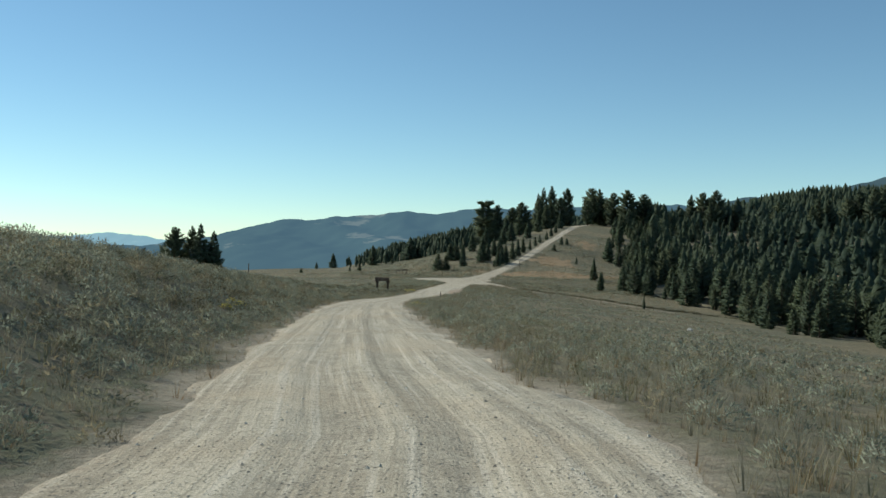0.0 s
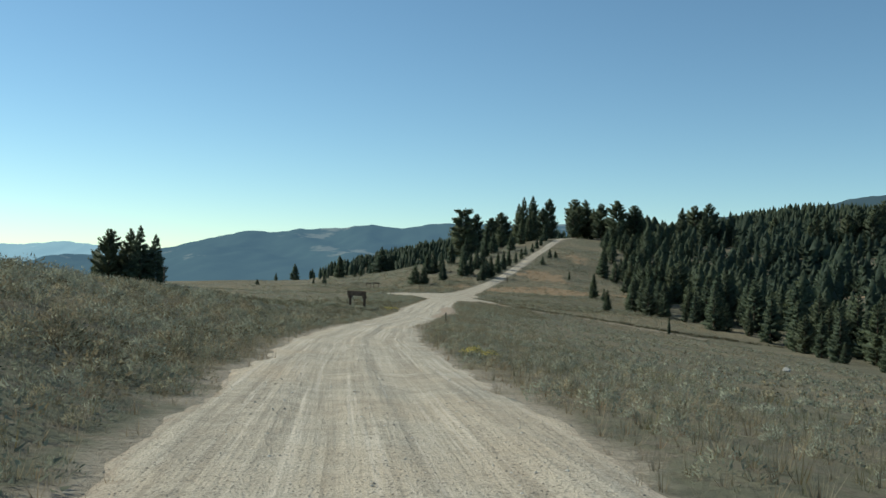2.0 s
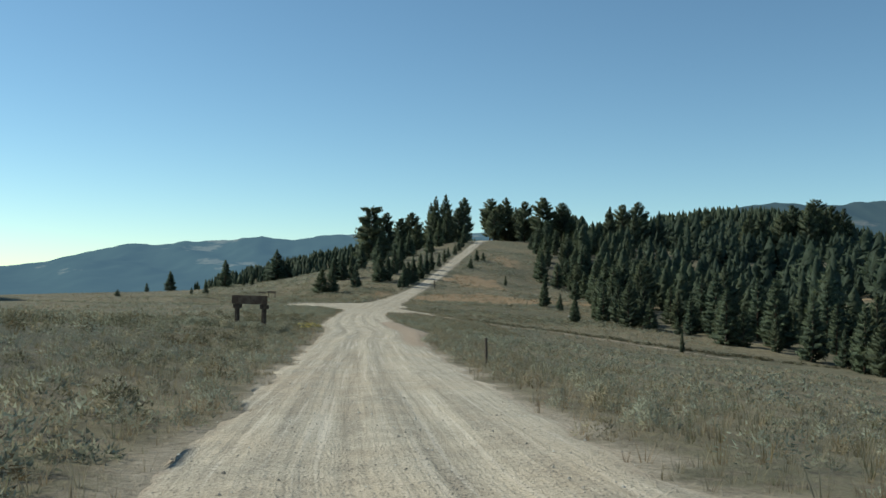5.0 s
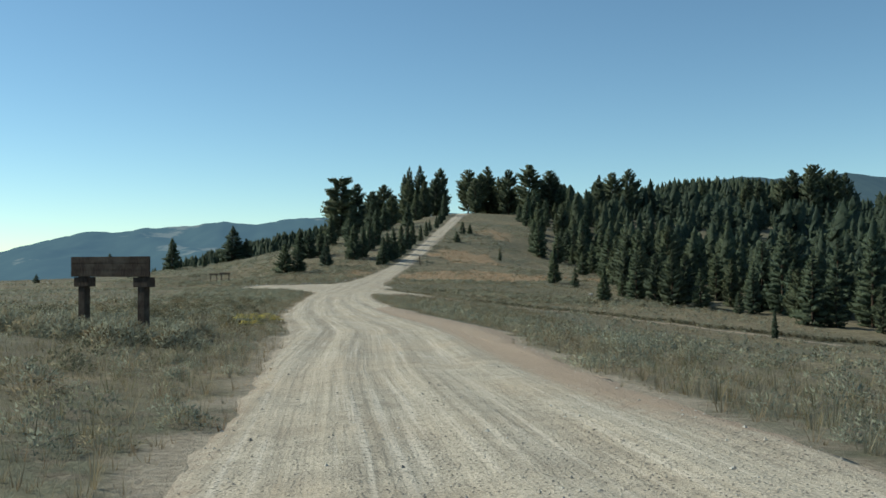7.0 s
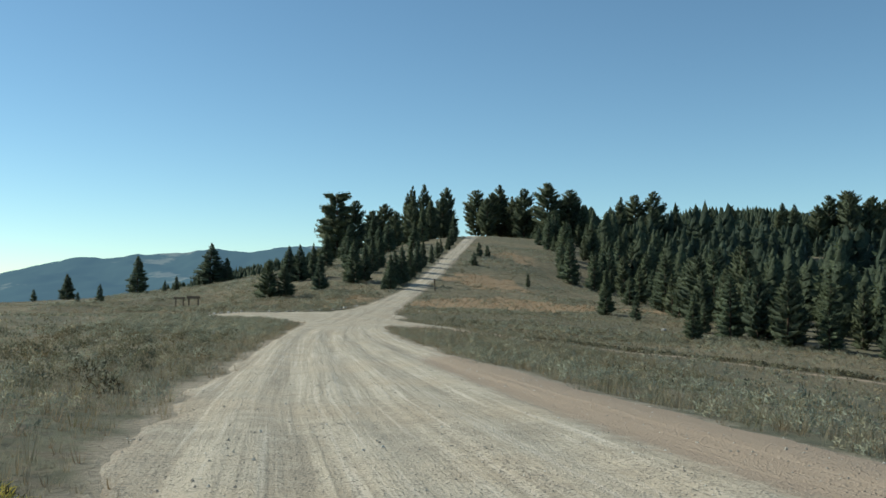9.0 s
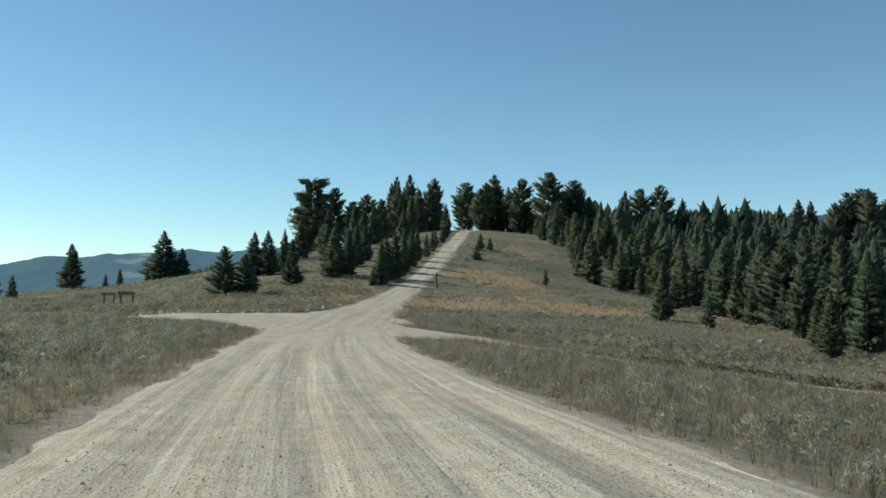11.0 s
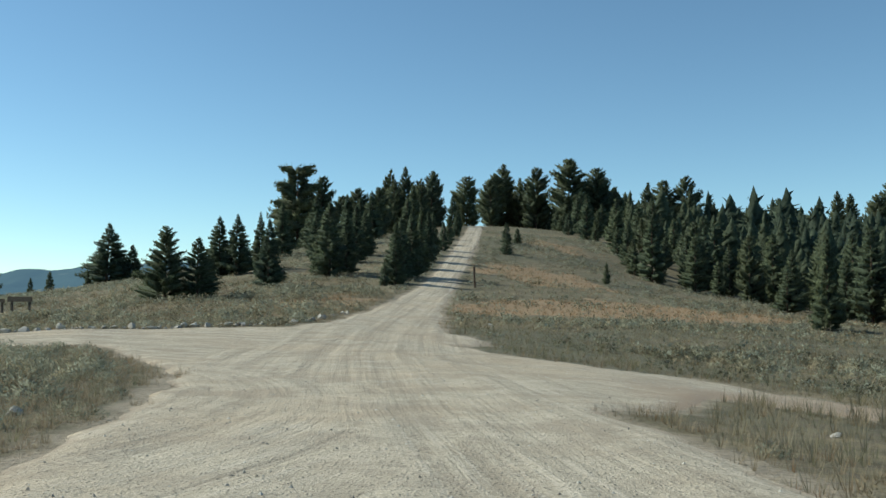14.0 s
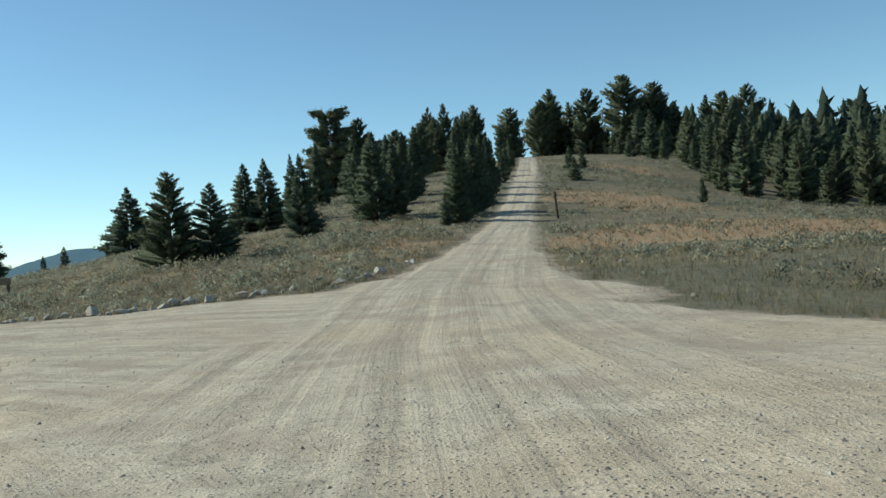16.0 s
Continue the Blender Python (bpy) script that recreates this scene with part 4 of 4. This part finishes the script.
for kind, x, y, tall, wide in [
    ("open", -1.6, 324.9, 6.2, 1.1), ("open", 0.9, 325.4, 5.1, 1.25), ("fir", 7.2, 334.6, 6.6, 0.8), ("fir", 2.9, 361.1, 7.3, 1.15), ("fir", 4.8, 359.8, 7.4, 1.1),
    ("fir", 7.6, 361.6, 7.4, 0.7), ("fir", 14.7, 348.9, 8.4, 1.1), ("young", 13.4, 350.4, 3.6, 0.8), ("fir", 17, 352, 7.4, 0.9), ("fir", 20.1, 338.4, 6.4, 0.9), ("young", 18.6, 336.5, 2.6, 0.8),
    ("fir", 23.2, 346, 7.6, 0.85), ("fir", 21.5, 343.5, 6.8, 0.9), ("fir", 26.7, 356.1, 7.4, 0.8), ("fir", 29.4, 364, 6.8, 0.8), ("fir", 32.3, 373.6, 6.4, 0.8), ("young", 35.6, 381, 4.4, 0.7),
    ("young", 38.8, 390.4, 4.4, 0.75), ("young", 41.6, 400.6, 3.8, 0.75), ("young", 46, 413, 4.0, 0.8), ("fir", 49.5, 426, 4.6, 0.8), ("fir", 53, 438, 5.0, 0.8), ("fir", 22.8, 375.1, 6.6, 1.0), ("fir", 20.2, 366.1, 7.7, 0.9),
    ("fir", 16, 375, 7.0, 0.9), ("fir", 12, 385, 8.5, 0.9), ("fir", 18, 395, 9, 1.0), ("fir", 26, 400, 8, 1.0), ("fir", 30, 412, 9, 1.0), ("fir", 38, 420, 8, 0.9), ("pine", 36, 440, 11, 0.9), ("fir", 30, 445, 11, 1.0), ("fir", 46, 452, 11, 0.9), ("pine", 52, 470, 13, 0.9), ("fir", 58, 462, 8, 0.9),
    ("young", 51.4, 357.1, 2.9, 0.75), ("young", 45.6, 381, 3.2, 1.15), ("young", 50.6, 396.6, 3.6, 1.1), ("young", 53, 398, 2.8, 1.2),
    ("fir", 46.5, 273.5, 5.6, 0.95), ("fir", 50.8, 312, 7.6, 0.8), ("young", 52, 303, 4.0, 0.8), ("fir", 50, 229.9, 3.6, 0.5),
    ("young", -51.4, 337.3, 1.9, 1.4), ("young", -31.5, 352, 3.4, 0.9), ("young", -35, 350, 2.2, 0.9), ("young", -21.5, 395, 3.4, 0.9), ("young", -24, 394, 2.6, 0.8), ("young", -17, 402, 3.0, 0.8),
]:
    plant_tree(kind, x, y, tall, wide, "beside the dirt road" if x > 15 and x < 60 and y > 330 else "on the sagebrush slope")


def far_tree(r, points, tris, tones, normals, x, y, z, tall, wide, rings, sprays):
    """A far conifer: a closed, lumpy crown of uneven tiers, each drawn out into boughs."""
    start = sum(len(q) for q in points)
    sides = 8 if rings > 5 else 6
    ks = (np.arange(rings) + r.uniform(-0.25, 0.25, rings)) / rings
    ks[0] = 0.0
    turns = np.linspace(0, 2 * math.pi, sides, endpoint=False)
    blunt, belly = r.uniform(1.3, 2.6), r.uniform(0.12, 0.36)
    full = np.where(ks > belly, 1 - ((ks - belly) / (1 - belly)).clip(0, 1) ** blunt, 0.7 + 0.3 * ks / belly)
    tt = turns[None] + np.arange(rings)[:, None] * 0.9 + r.normal(0, 0.18, (rings, sides))
    spiky = np.where((np.arange(rings)[:, None] * 3 + np.arange(sides)[None]) % 2 == 0, 1.12, 0.84)
    w = 0.68 * wide * full[:, None] * spiky * r.uniform(0.75, 1.2, (rings, sides)) + 0.05
    zz = ks[:, None] * tall + r.normal(0, 0.022 * tall, (rings, sides)) - 0.3 * (w - wide * full[:, None] * 0.8)
    body = np.stack([x + w * np.cos(tt), y + w * np.sin(tt), z + np.maximum(zz, 0)], -1).reshape(-1, 3)
    k = 1 - np.sqrt(r.uniform(0.0, 1, sprays))
    a = r.uniform(0, 2 * math.pi, sprays)
    out = np.stack([np.cos(a), np.sin(a), np.zeros(sprays)], 1)
    ease = np.where(k > belly, 1 - ((k - belly) / (1 - belly)).clip(0, 1) ** blunt, 0.7 + 0.3 * k / belly)
    mid = np.array([x, y, z]) + out * (wide * ease * r.uniform(0.7, 1.1, sprays))[:, None] + np.stack([0 * k, 0 * k, k * tall * 0.97], 1)
    way = unit(out * 0.8 + (0, 0, 0.35) + r.normal(0, 0.35, (sprays, 3)))
    side = unit(np.cross(way, out + (0, 0, 0.6) + r.normal(0, 0.4, (sprays, 3))))
    size = (tall * 0.95 / math.sqrt(max(20, sprays)) * r.uniform(0.6, 1.3, sprays))[:, None]
    bend = unit(out + (0, 0, 0.3) + r.normal(0, 0.2, (sprays, 3)))
    side = side * np.where((np.cross(side, way) * bend).sum(1) < 0, -1, 1)[:, None]
    tuft = np.stack([mid - side * size * 0.32 - way * size * 0.4, mid + side * size * 0.32 - way * size * 0.4, mid + way * size * 0.8], 1).reshape(-1, 3)
    points.append(np.concatenate([body, [(x, y, z + tall)], tuft]))
    i, j = np.meshgrid(np.arange(rings - 1), np.arange(sides), indexing="ij")
    a, b = i * sides + j, i * sides + (j + 1) % sides
    last = (rings - 1) * sides
    tris.append(start + np.concatenate([np.stack([a, b, b + sides], -1).reshape(-1, 3), np.stack([a, b + sides, a + sides], -1).reshape(-1, 3),
        np.stack([last + np.arange(sides), last + (np.arange(sides) + 1) % sides, np.full(sides, last + sides)], -1),
        last + sides + 1 + np.arange(3 * sprays).reshape(-1, 3)]))
    lean = r.normal(0, 0.35, (rings, sides))
    normals.append(np.concatenate([unit(np.stack([np.cos(tt + lean), np.sin(tt + lean), 0.35 + r.normal(0, 0.3, tt.shape)], -1)).reshape(-1, 3), [(0, 0, 1.0)], np.repeat(bend, 3, 0)]))
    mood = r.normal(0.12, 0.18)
    # depth shade put into the tone: inner body darker than the sprays outside
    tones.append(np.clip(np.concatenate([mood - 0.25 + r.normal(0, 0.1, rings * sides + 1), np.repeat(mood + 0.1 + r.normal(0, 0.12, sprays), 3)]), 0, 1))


def far_wood(name, spots, label, rings, sprays=0):
    r = np.random.default_rng(5)
    points, tris, tones, normals = [], [], [], []
    start = 0
    for x, y, tall in spots:
        own = []
        far_tree(r, own, tris, tones, normals, x, y, float(height(x, y)) - 0.3, tall, tall * r.uniform(0.19, 0.29), rings, sprays)
        tris[-1] = tris[-1] + start
        start += len(own[0])
        points += own
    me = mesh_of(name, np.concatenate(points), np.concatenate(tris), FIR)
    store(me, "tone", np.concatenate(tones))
    me.attributes.new("custom_normal", "FLOAT_VECTOR", "POINT").data.foreach_set("vector", np.concatenate(normals).ravel().astype(np.float32))
    tagged(new(name, me), label, "forest", kind="stuff")


def woods():
    r = np.random.default_rng(3)
    spots, deep = [], []
    x, y = r.uniform(40, 430, 13000), r.uniform(40, 720, 13000)
    inside = x - wood_edge(y)
    dense = np.where(inside < 45, 0.62, 0.30) * np.where(y > 560, 0.6, 1)
    bald = (np.hypot((x - 205) / 32, (y - 452) / 16) < 1)
    ok = (inside > 0) & (r.uniform(0, 1, x.shape) < dense) & ~bald & (road_field(x, y) > 2.5)
    near = []
    taken = set()
    for px, py, d in sorted(zip(x[ok], y[ok], inside[ok]), key=lambda q: q[2]):
        pitch = 3.4 if d < 30 else 4.6 if d < 90 else 5.4
        cell = (int(px // pitch), int(py // pitch), pitch)
        if cell in taken:
            continue
        taken.add(cell)
        tall = min(18, (7.2 + 0.15 * d) * r.uniform(0.55, 1.4) + 0.4) if d < 26 else min(13, 6 + 0.1 * d) * r.uniform(0.45, 1.15) * (1.35 if r.uniform() < 0.12 else 1)
        if d < 26 and 150 < py < 500 and len(near) < 165:
            near.append((px, py, tall))
        else:
            deep.append((px, py, tall))
    for px, py, tall in near:
        kind = r.choice(["edge_fir", "edge_fir", "edge_pine", "young"])
        plant_tree(str(kind), px, py, tall * (0.7 if kind == "young" else 1), r.uniform(0.8, 1.15), "at the edge of the wood", "trees at the edge of the wood")
    front = [s for s in deep if s[0] - wood_edge(s[1]) < 42 and s[1] < 520]
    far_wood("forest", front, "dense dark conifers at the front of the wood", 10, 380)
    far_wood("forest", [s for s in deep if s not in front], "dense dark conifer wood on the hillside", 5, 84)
    x, y = r.uniform(120, 640, 3000), r.uniform(720, 960, 3000)
    far_wood("forest", [(a, b, r.uniform(9, 15)) for a, b in zip(x, y)], "dark conifer wood on the rounded hill behind", 3)
    x, y = r.uniform(-330, 420, 5000), r.uniform(980, 1250, 5000)
    ok = height(x, y) > -22 + 14 * r.uniform(0, 1, x.shape)
    far_wood("forest", [(a, b, r.uniform(9, 16)) for a, b in zip(x[ok], y[ok])], "far wooded spur below the mountains", 3)


# ---- far mountains ----
def range_of_hills(name, crest, far, deep, foot, material, label):
    """A mountain range: crest gives its sky line as shares of the distance, x and z."""
    us = np.linspace(crest[0][0], crest[-1][0], 260)
    top = np.interp(us, [c[0] for c in crest], [c[1] for c in crest]) * far + 1.5
    top = top + 5 * waves(us * far, us * 0, 46.0, 0.3) + 2.5 * waves(us * far, us * 0, 15.0, 1.3)
    vs = np.linspace(-0.35, 1, 46)
    u, v = np.meshgrid(us, vs)
    y = far - deep * v
    x = u * far * (1 - 0.0 * v)
    down = np.where(v > 0, np.clip(v, 0, 1) ** 0.85, (v * 2.2) ** 2)
    z = top[None] * (1 - down) + foot * down
    gully = waves(x + 0.3 * y, y * 0.35, 90.0, 0.7) * 26 + waves(x - 0.25 * y, y * 0.5, 38.0, 1.9) * 9
    z = z + gully * np.sin(np.clip(v, 0, 1) * math.pi) ** 0.7
    nx, ny = len(us), len(vs)
    i = (np.arange(ny - 1)[:, None] * nx + np.arange(nx - 1)[None]).ravel()
    me = mesh_of(name, np.stack([x.ravel(), y.ravel(), z.ravel()], 1), np.stack([i + nx, i + nx + 1, i + 1, i], 1), material)
    return tagged(new(name, me), label, "mountain", kind="structure")


# the last colour of each is emitted blue, standing in for distance haze
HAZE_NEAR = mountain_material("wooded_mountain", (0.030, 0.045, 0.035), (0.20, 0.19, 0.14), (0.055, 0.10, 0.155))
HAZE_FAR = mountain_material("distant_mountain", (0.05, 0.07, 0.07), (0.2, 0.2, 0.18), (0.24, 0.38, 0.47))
HAZE_RIGHT = mountain_material("right_mountain", (0.028, 0.038, 0.03), (0.16, 0.14, 0.11), (0.035, 0.062, 0.095))
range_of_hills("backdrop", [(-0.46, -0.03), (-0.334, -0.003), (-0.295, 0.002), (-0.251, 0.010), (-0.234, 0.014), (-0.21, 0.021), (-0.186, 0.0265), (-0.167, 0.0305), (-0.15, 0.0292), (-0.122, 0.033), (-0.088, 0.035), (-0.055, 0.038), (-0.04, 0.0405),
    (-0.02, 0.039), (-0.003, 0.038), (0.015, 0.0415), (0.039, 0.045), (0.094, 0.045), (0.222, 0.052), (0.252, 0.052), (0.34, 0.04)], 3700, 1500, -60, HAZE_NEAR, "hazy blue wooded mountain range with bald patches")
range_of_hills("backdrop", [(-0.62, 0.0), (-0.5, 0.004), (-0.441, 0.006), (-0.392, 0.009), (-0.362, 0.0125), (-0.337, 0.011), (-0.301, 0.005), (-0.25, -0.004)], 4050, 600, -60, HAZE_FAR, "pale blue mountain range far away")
range_of_hills("backdrop", [(0.2, 0.03), (0.311, 0.058), (0.42, 0.072), (0.469, 0.083), (0.494, 0.089), (0.527, 0.094), (0.551, 0.0925), (0.566, 0.0925), (0.608, 0.094), (0.66, 0.100), (0.75, 0.09), (0.95, 0.05)], 2900, 1100, -40, HAZE_RIGHT, "dark wooded mountain shoulder in the distance")


# ---- signs, posts and rocks ----
def block(bm, a, b, width, thick, bevel=0.012, up=False):
    """A timber from a to b, square-cut with eased edges."""
    a, b = Vector(a), Vector(b)
    way = b - a
    made = bmesh.ops.create_cube(bm, size=1.0)["verts"]
    turn = way.to_track_quat("Z", "X" if abs(way.normalized().z) > 0.9 else "Y").to_matrix().to_4x4()
    bmesh.ops.transform(bm, matrix=Matrix.Translation((a + b) / 2) @ turn @ Matrix.Diagonal((width, thick, way.length, 1) if abs(way.normalized().z) > 0.9 else (thick, width, way.length, 1)), verts=made)
    edges = list({e for v in made for e in v.link_edges})
    bmesh.ops.bevel(bm, geom=edges, offset=bevel, segments=2, affect="EDGES")


def timber_part(name, parent, material, timbers, label="", worn=0.006):
    bm = bmesh.new()
    for a, b, width, thick in timbers:
        block(bm, a, b, width, thick)
    for v in bm.verts:
        v.co += Vector([noise.noise(v.co * 3 + Vector((k * 7, 0, 0))) for k in range(3)]) * worn
    me = bpy.data.meshes.new(name)
    bm.to_mesh(me)
    bm.free()
    me.materials.append(material)
    return part(name, me, parent, label)


def board_sign(ax, ay, bx, by, top, deep, material, label, post=0.2, brackets=True, planks=3):
    """Two timber posts with a board of planks between and past them."""
    size = math.hypot(bx - ax, by - ay)
    mid = ((ax + bx) / 2, (ay + by) / 2)
    floor = float(height(*mid))
    ob = new("board_sign")
    ob.matrix_basis = pose(*mid, floor, 0, 0, math.degrees(math.atan2(by - ay, bx - ax)))
    high = top - floor
    half = size / 2
    for s in (-1, 1):
        gx = s * (half - 0.38)
        wx, wy = mid[0] + gx * (bx - ax) / size, mid[1] + gx * (by - ay) / size
        dz = float(height(wx, wy)) - floor
        p = timber_part("post", ob, material, [((gx, 0, dz - 0.3), (gx, 0, high - 0.04), post, post)])
        if brackets:
            timber_part("bracket", p, material, [((gx - 0.28, 0.02, high - deep - 0.17), (gx + 0.28, 0.02, high - deep - 0.17), 0.3, post + 0.1)])
    for k in range(planks):
        z = high - deep + deep * (k + 0.5) / planks
        timber_part("plank", ob, material, [((-half, -post / 2 - 0.035, z), (half, -post / 2 - 0.035, z), deep / planks + 0.006, 0.05)])
    return tagged(ob, label, "sign")


board_sign(-12.0, 166.6, -9.4, 164.9, -3.75, 0.62, DARK_TIMBER, "dark brown timber board sign on two thick posts in the sagebrush", 0.26)
board_sign(-14.7, 331.9, -12.5, 330.5, -5.95, 0.42, GREY_TIMBER, "weathered brown board sign on two posts by the junction", 0.17, False, 2)
board_sign(-16.9, 333.6, -15.0, 332.4, -6.15, 0.3, GREY_TIMBER, "low weathered board sign on two posts by the junction", 0.15, False, 1)


def marker_post(x, y, tall, wide, lean, material, label, plate=True):
    ob = new("marker_post")
    ob.matrix_basis = pose(x, y, float(height(x, y)), 0, lean, 20)
    timber_part("post", ob, material, [((0, 0, -0.3), (0, 0, tall), wide, wide)])
    if plate:
        timber_part("plate", ob, material, [((-0.09, -wide / 2 - 0.015, tall - 0.3), (0.09, -wide / 2 - 0.015, tall - 0.3), 0.34, 0.02)], "narrow plate with a trail mark")
    return tagged(ob, label, "post")


marker_post(28.0, 336.8, 2.2, 0.15, -4, DARK_TIMBER, "dark leaning wooden post beside the hill road")
marker_post(-0.2, 132.0, 1.0, 0.09, -2, GREY_TIMBER, "short grey marker post on the road's edge", False)
marker_post(-27.1, 129.5, 2.4, 0.12, 1, GREY_TIMBER, "weathered wooden fence post in the sagebrush", False)


def rock_mesh(seed, rough=0.42):
    bm = bmesh.new()
    bmesh.ops.create_icosphere(bm, subdivisions=2, radius=1.0)
    cuts = [(Vector([random.gauss(0, 1) for _ in range(3)]).normalized(), random.uniform(0.38, 0.72)) for _ in range(12)]
    for v in bm.verts:
        d = v.co.normalized()
        v.co = d * (1 + rough * noise.noise(d * 1.6 + Vector((seed * 3.7, 0, 0))) + 0.12 * noise.noise(d * 4 + Vector((0, seed, 0))))
        for way, far in cuts:
            v.co -= way * max(0.0, v.co.dot(way) - far)
        v.co.z = max(v.co.z, -0.5)
    me = bpy.data.meshes.new("rock")
    bm.to_mesh(me)
    bm.free()
    me.materials.append(PALE_ROCK)
    return me


ROCKS = [rock_mesh(k) for k in range(5)]


def lay_rock(x, y, size, flat=0.6, label="pale limestone rock on the verge"):
    ob = new("rock", ROCKS[random.randrange(5)])
    ob.matrix_basis = pose(x, y, float(height(x, y)) + size * flat * 0.3, 0, 0, random.uniform(0, 360)) @ Matrix.Diagonal((size, size * random.uniform(0.6, 1.0), size * flat, 1))
    return tagged(ob, label, "rock", "rocks along the junction")


for k in range(90):
    x = -16 + 27 * (k + random.uniform(0, 0.9)) / 90
    y = float(np.interp(x, [-16, -6, 0, 4, 7.6, 11.2], [299.3, 296.7, 296.5, 297.9, 300.6, 308.6])) + random.uniform(-0.55, 0.15)
    lay_rock(x, y, random.choice([0.12, 0.16, 0.2, 0.26, 0.36]), random.uniform(0.45, 0.8), "pale limestone rock in a row along the road")
for x, y, size in [(-0.9, 262.4, 0.2), (-1.3, 261.2, 0.18), (-2.4, 263.4, 0.2), (-3.5, 262, 0.16), (19.0, 301.6, 0.26), (15.2, 287.5, 0.16), (12.0, 259.3, 0.13), (38, 141.8, 0.7), (-6.4, 237.5, 0.32), (50, 289, 0.5), (-3.6, 238.5, 0.2)]:
    lay_rock(x, y, size, 0.6, "single pale limestone rock in the grass")


def rabbitbrush(x, y, size):
    """A dome of green stems under a cap of yellow flowers."""
    tufts("rabbitbrush", np.array([x]), np.array([y]), np.array([size]), YELLOW, 1300, 0, 0.014, "rabbitbrush in yellow flower by the roadside", "shrub", 0.62, True, leaf=(0.07, 0.17), kind="")


for x, y, size in [(-5.5, 180.0, 0.6), (-5.9, 180.2, 0.8), (-6.5, 180.2, 0.8), (-7.1, 179.9, 0.7), (-6.4, 177.2, 0.5), (-6.9, 177.1, 0.45), (-1.9, 71.2, 0.6), (-1.4, 70.7, 0.5), (-7.9, 36.2, 0.5), (-8.3, 36.6, 0.4), (-7.8, 33.4, 0.4)]:
    rabbitbrush(x, y, size)

woods()
build_ground()
build_road()
plant_rangeland()
loose_stones()
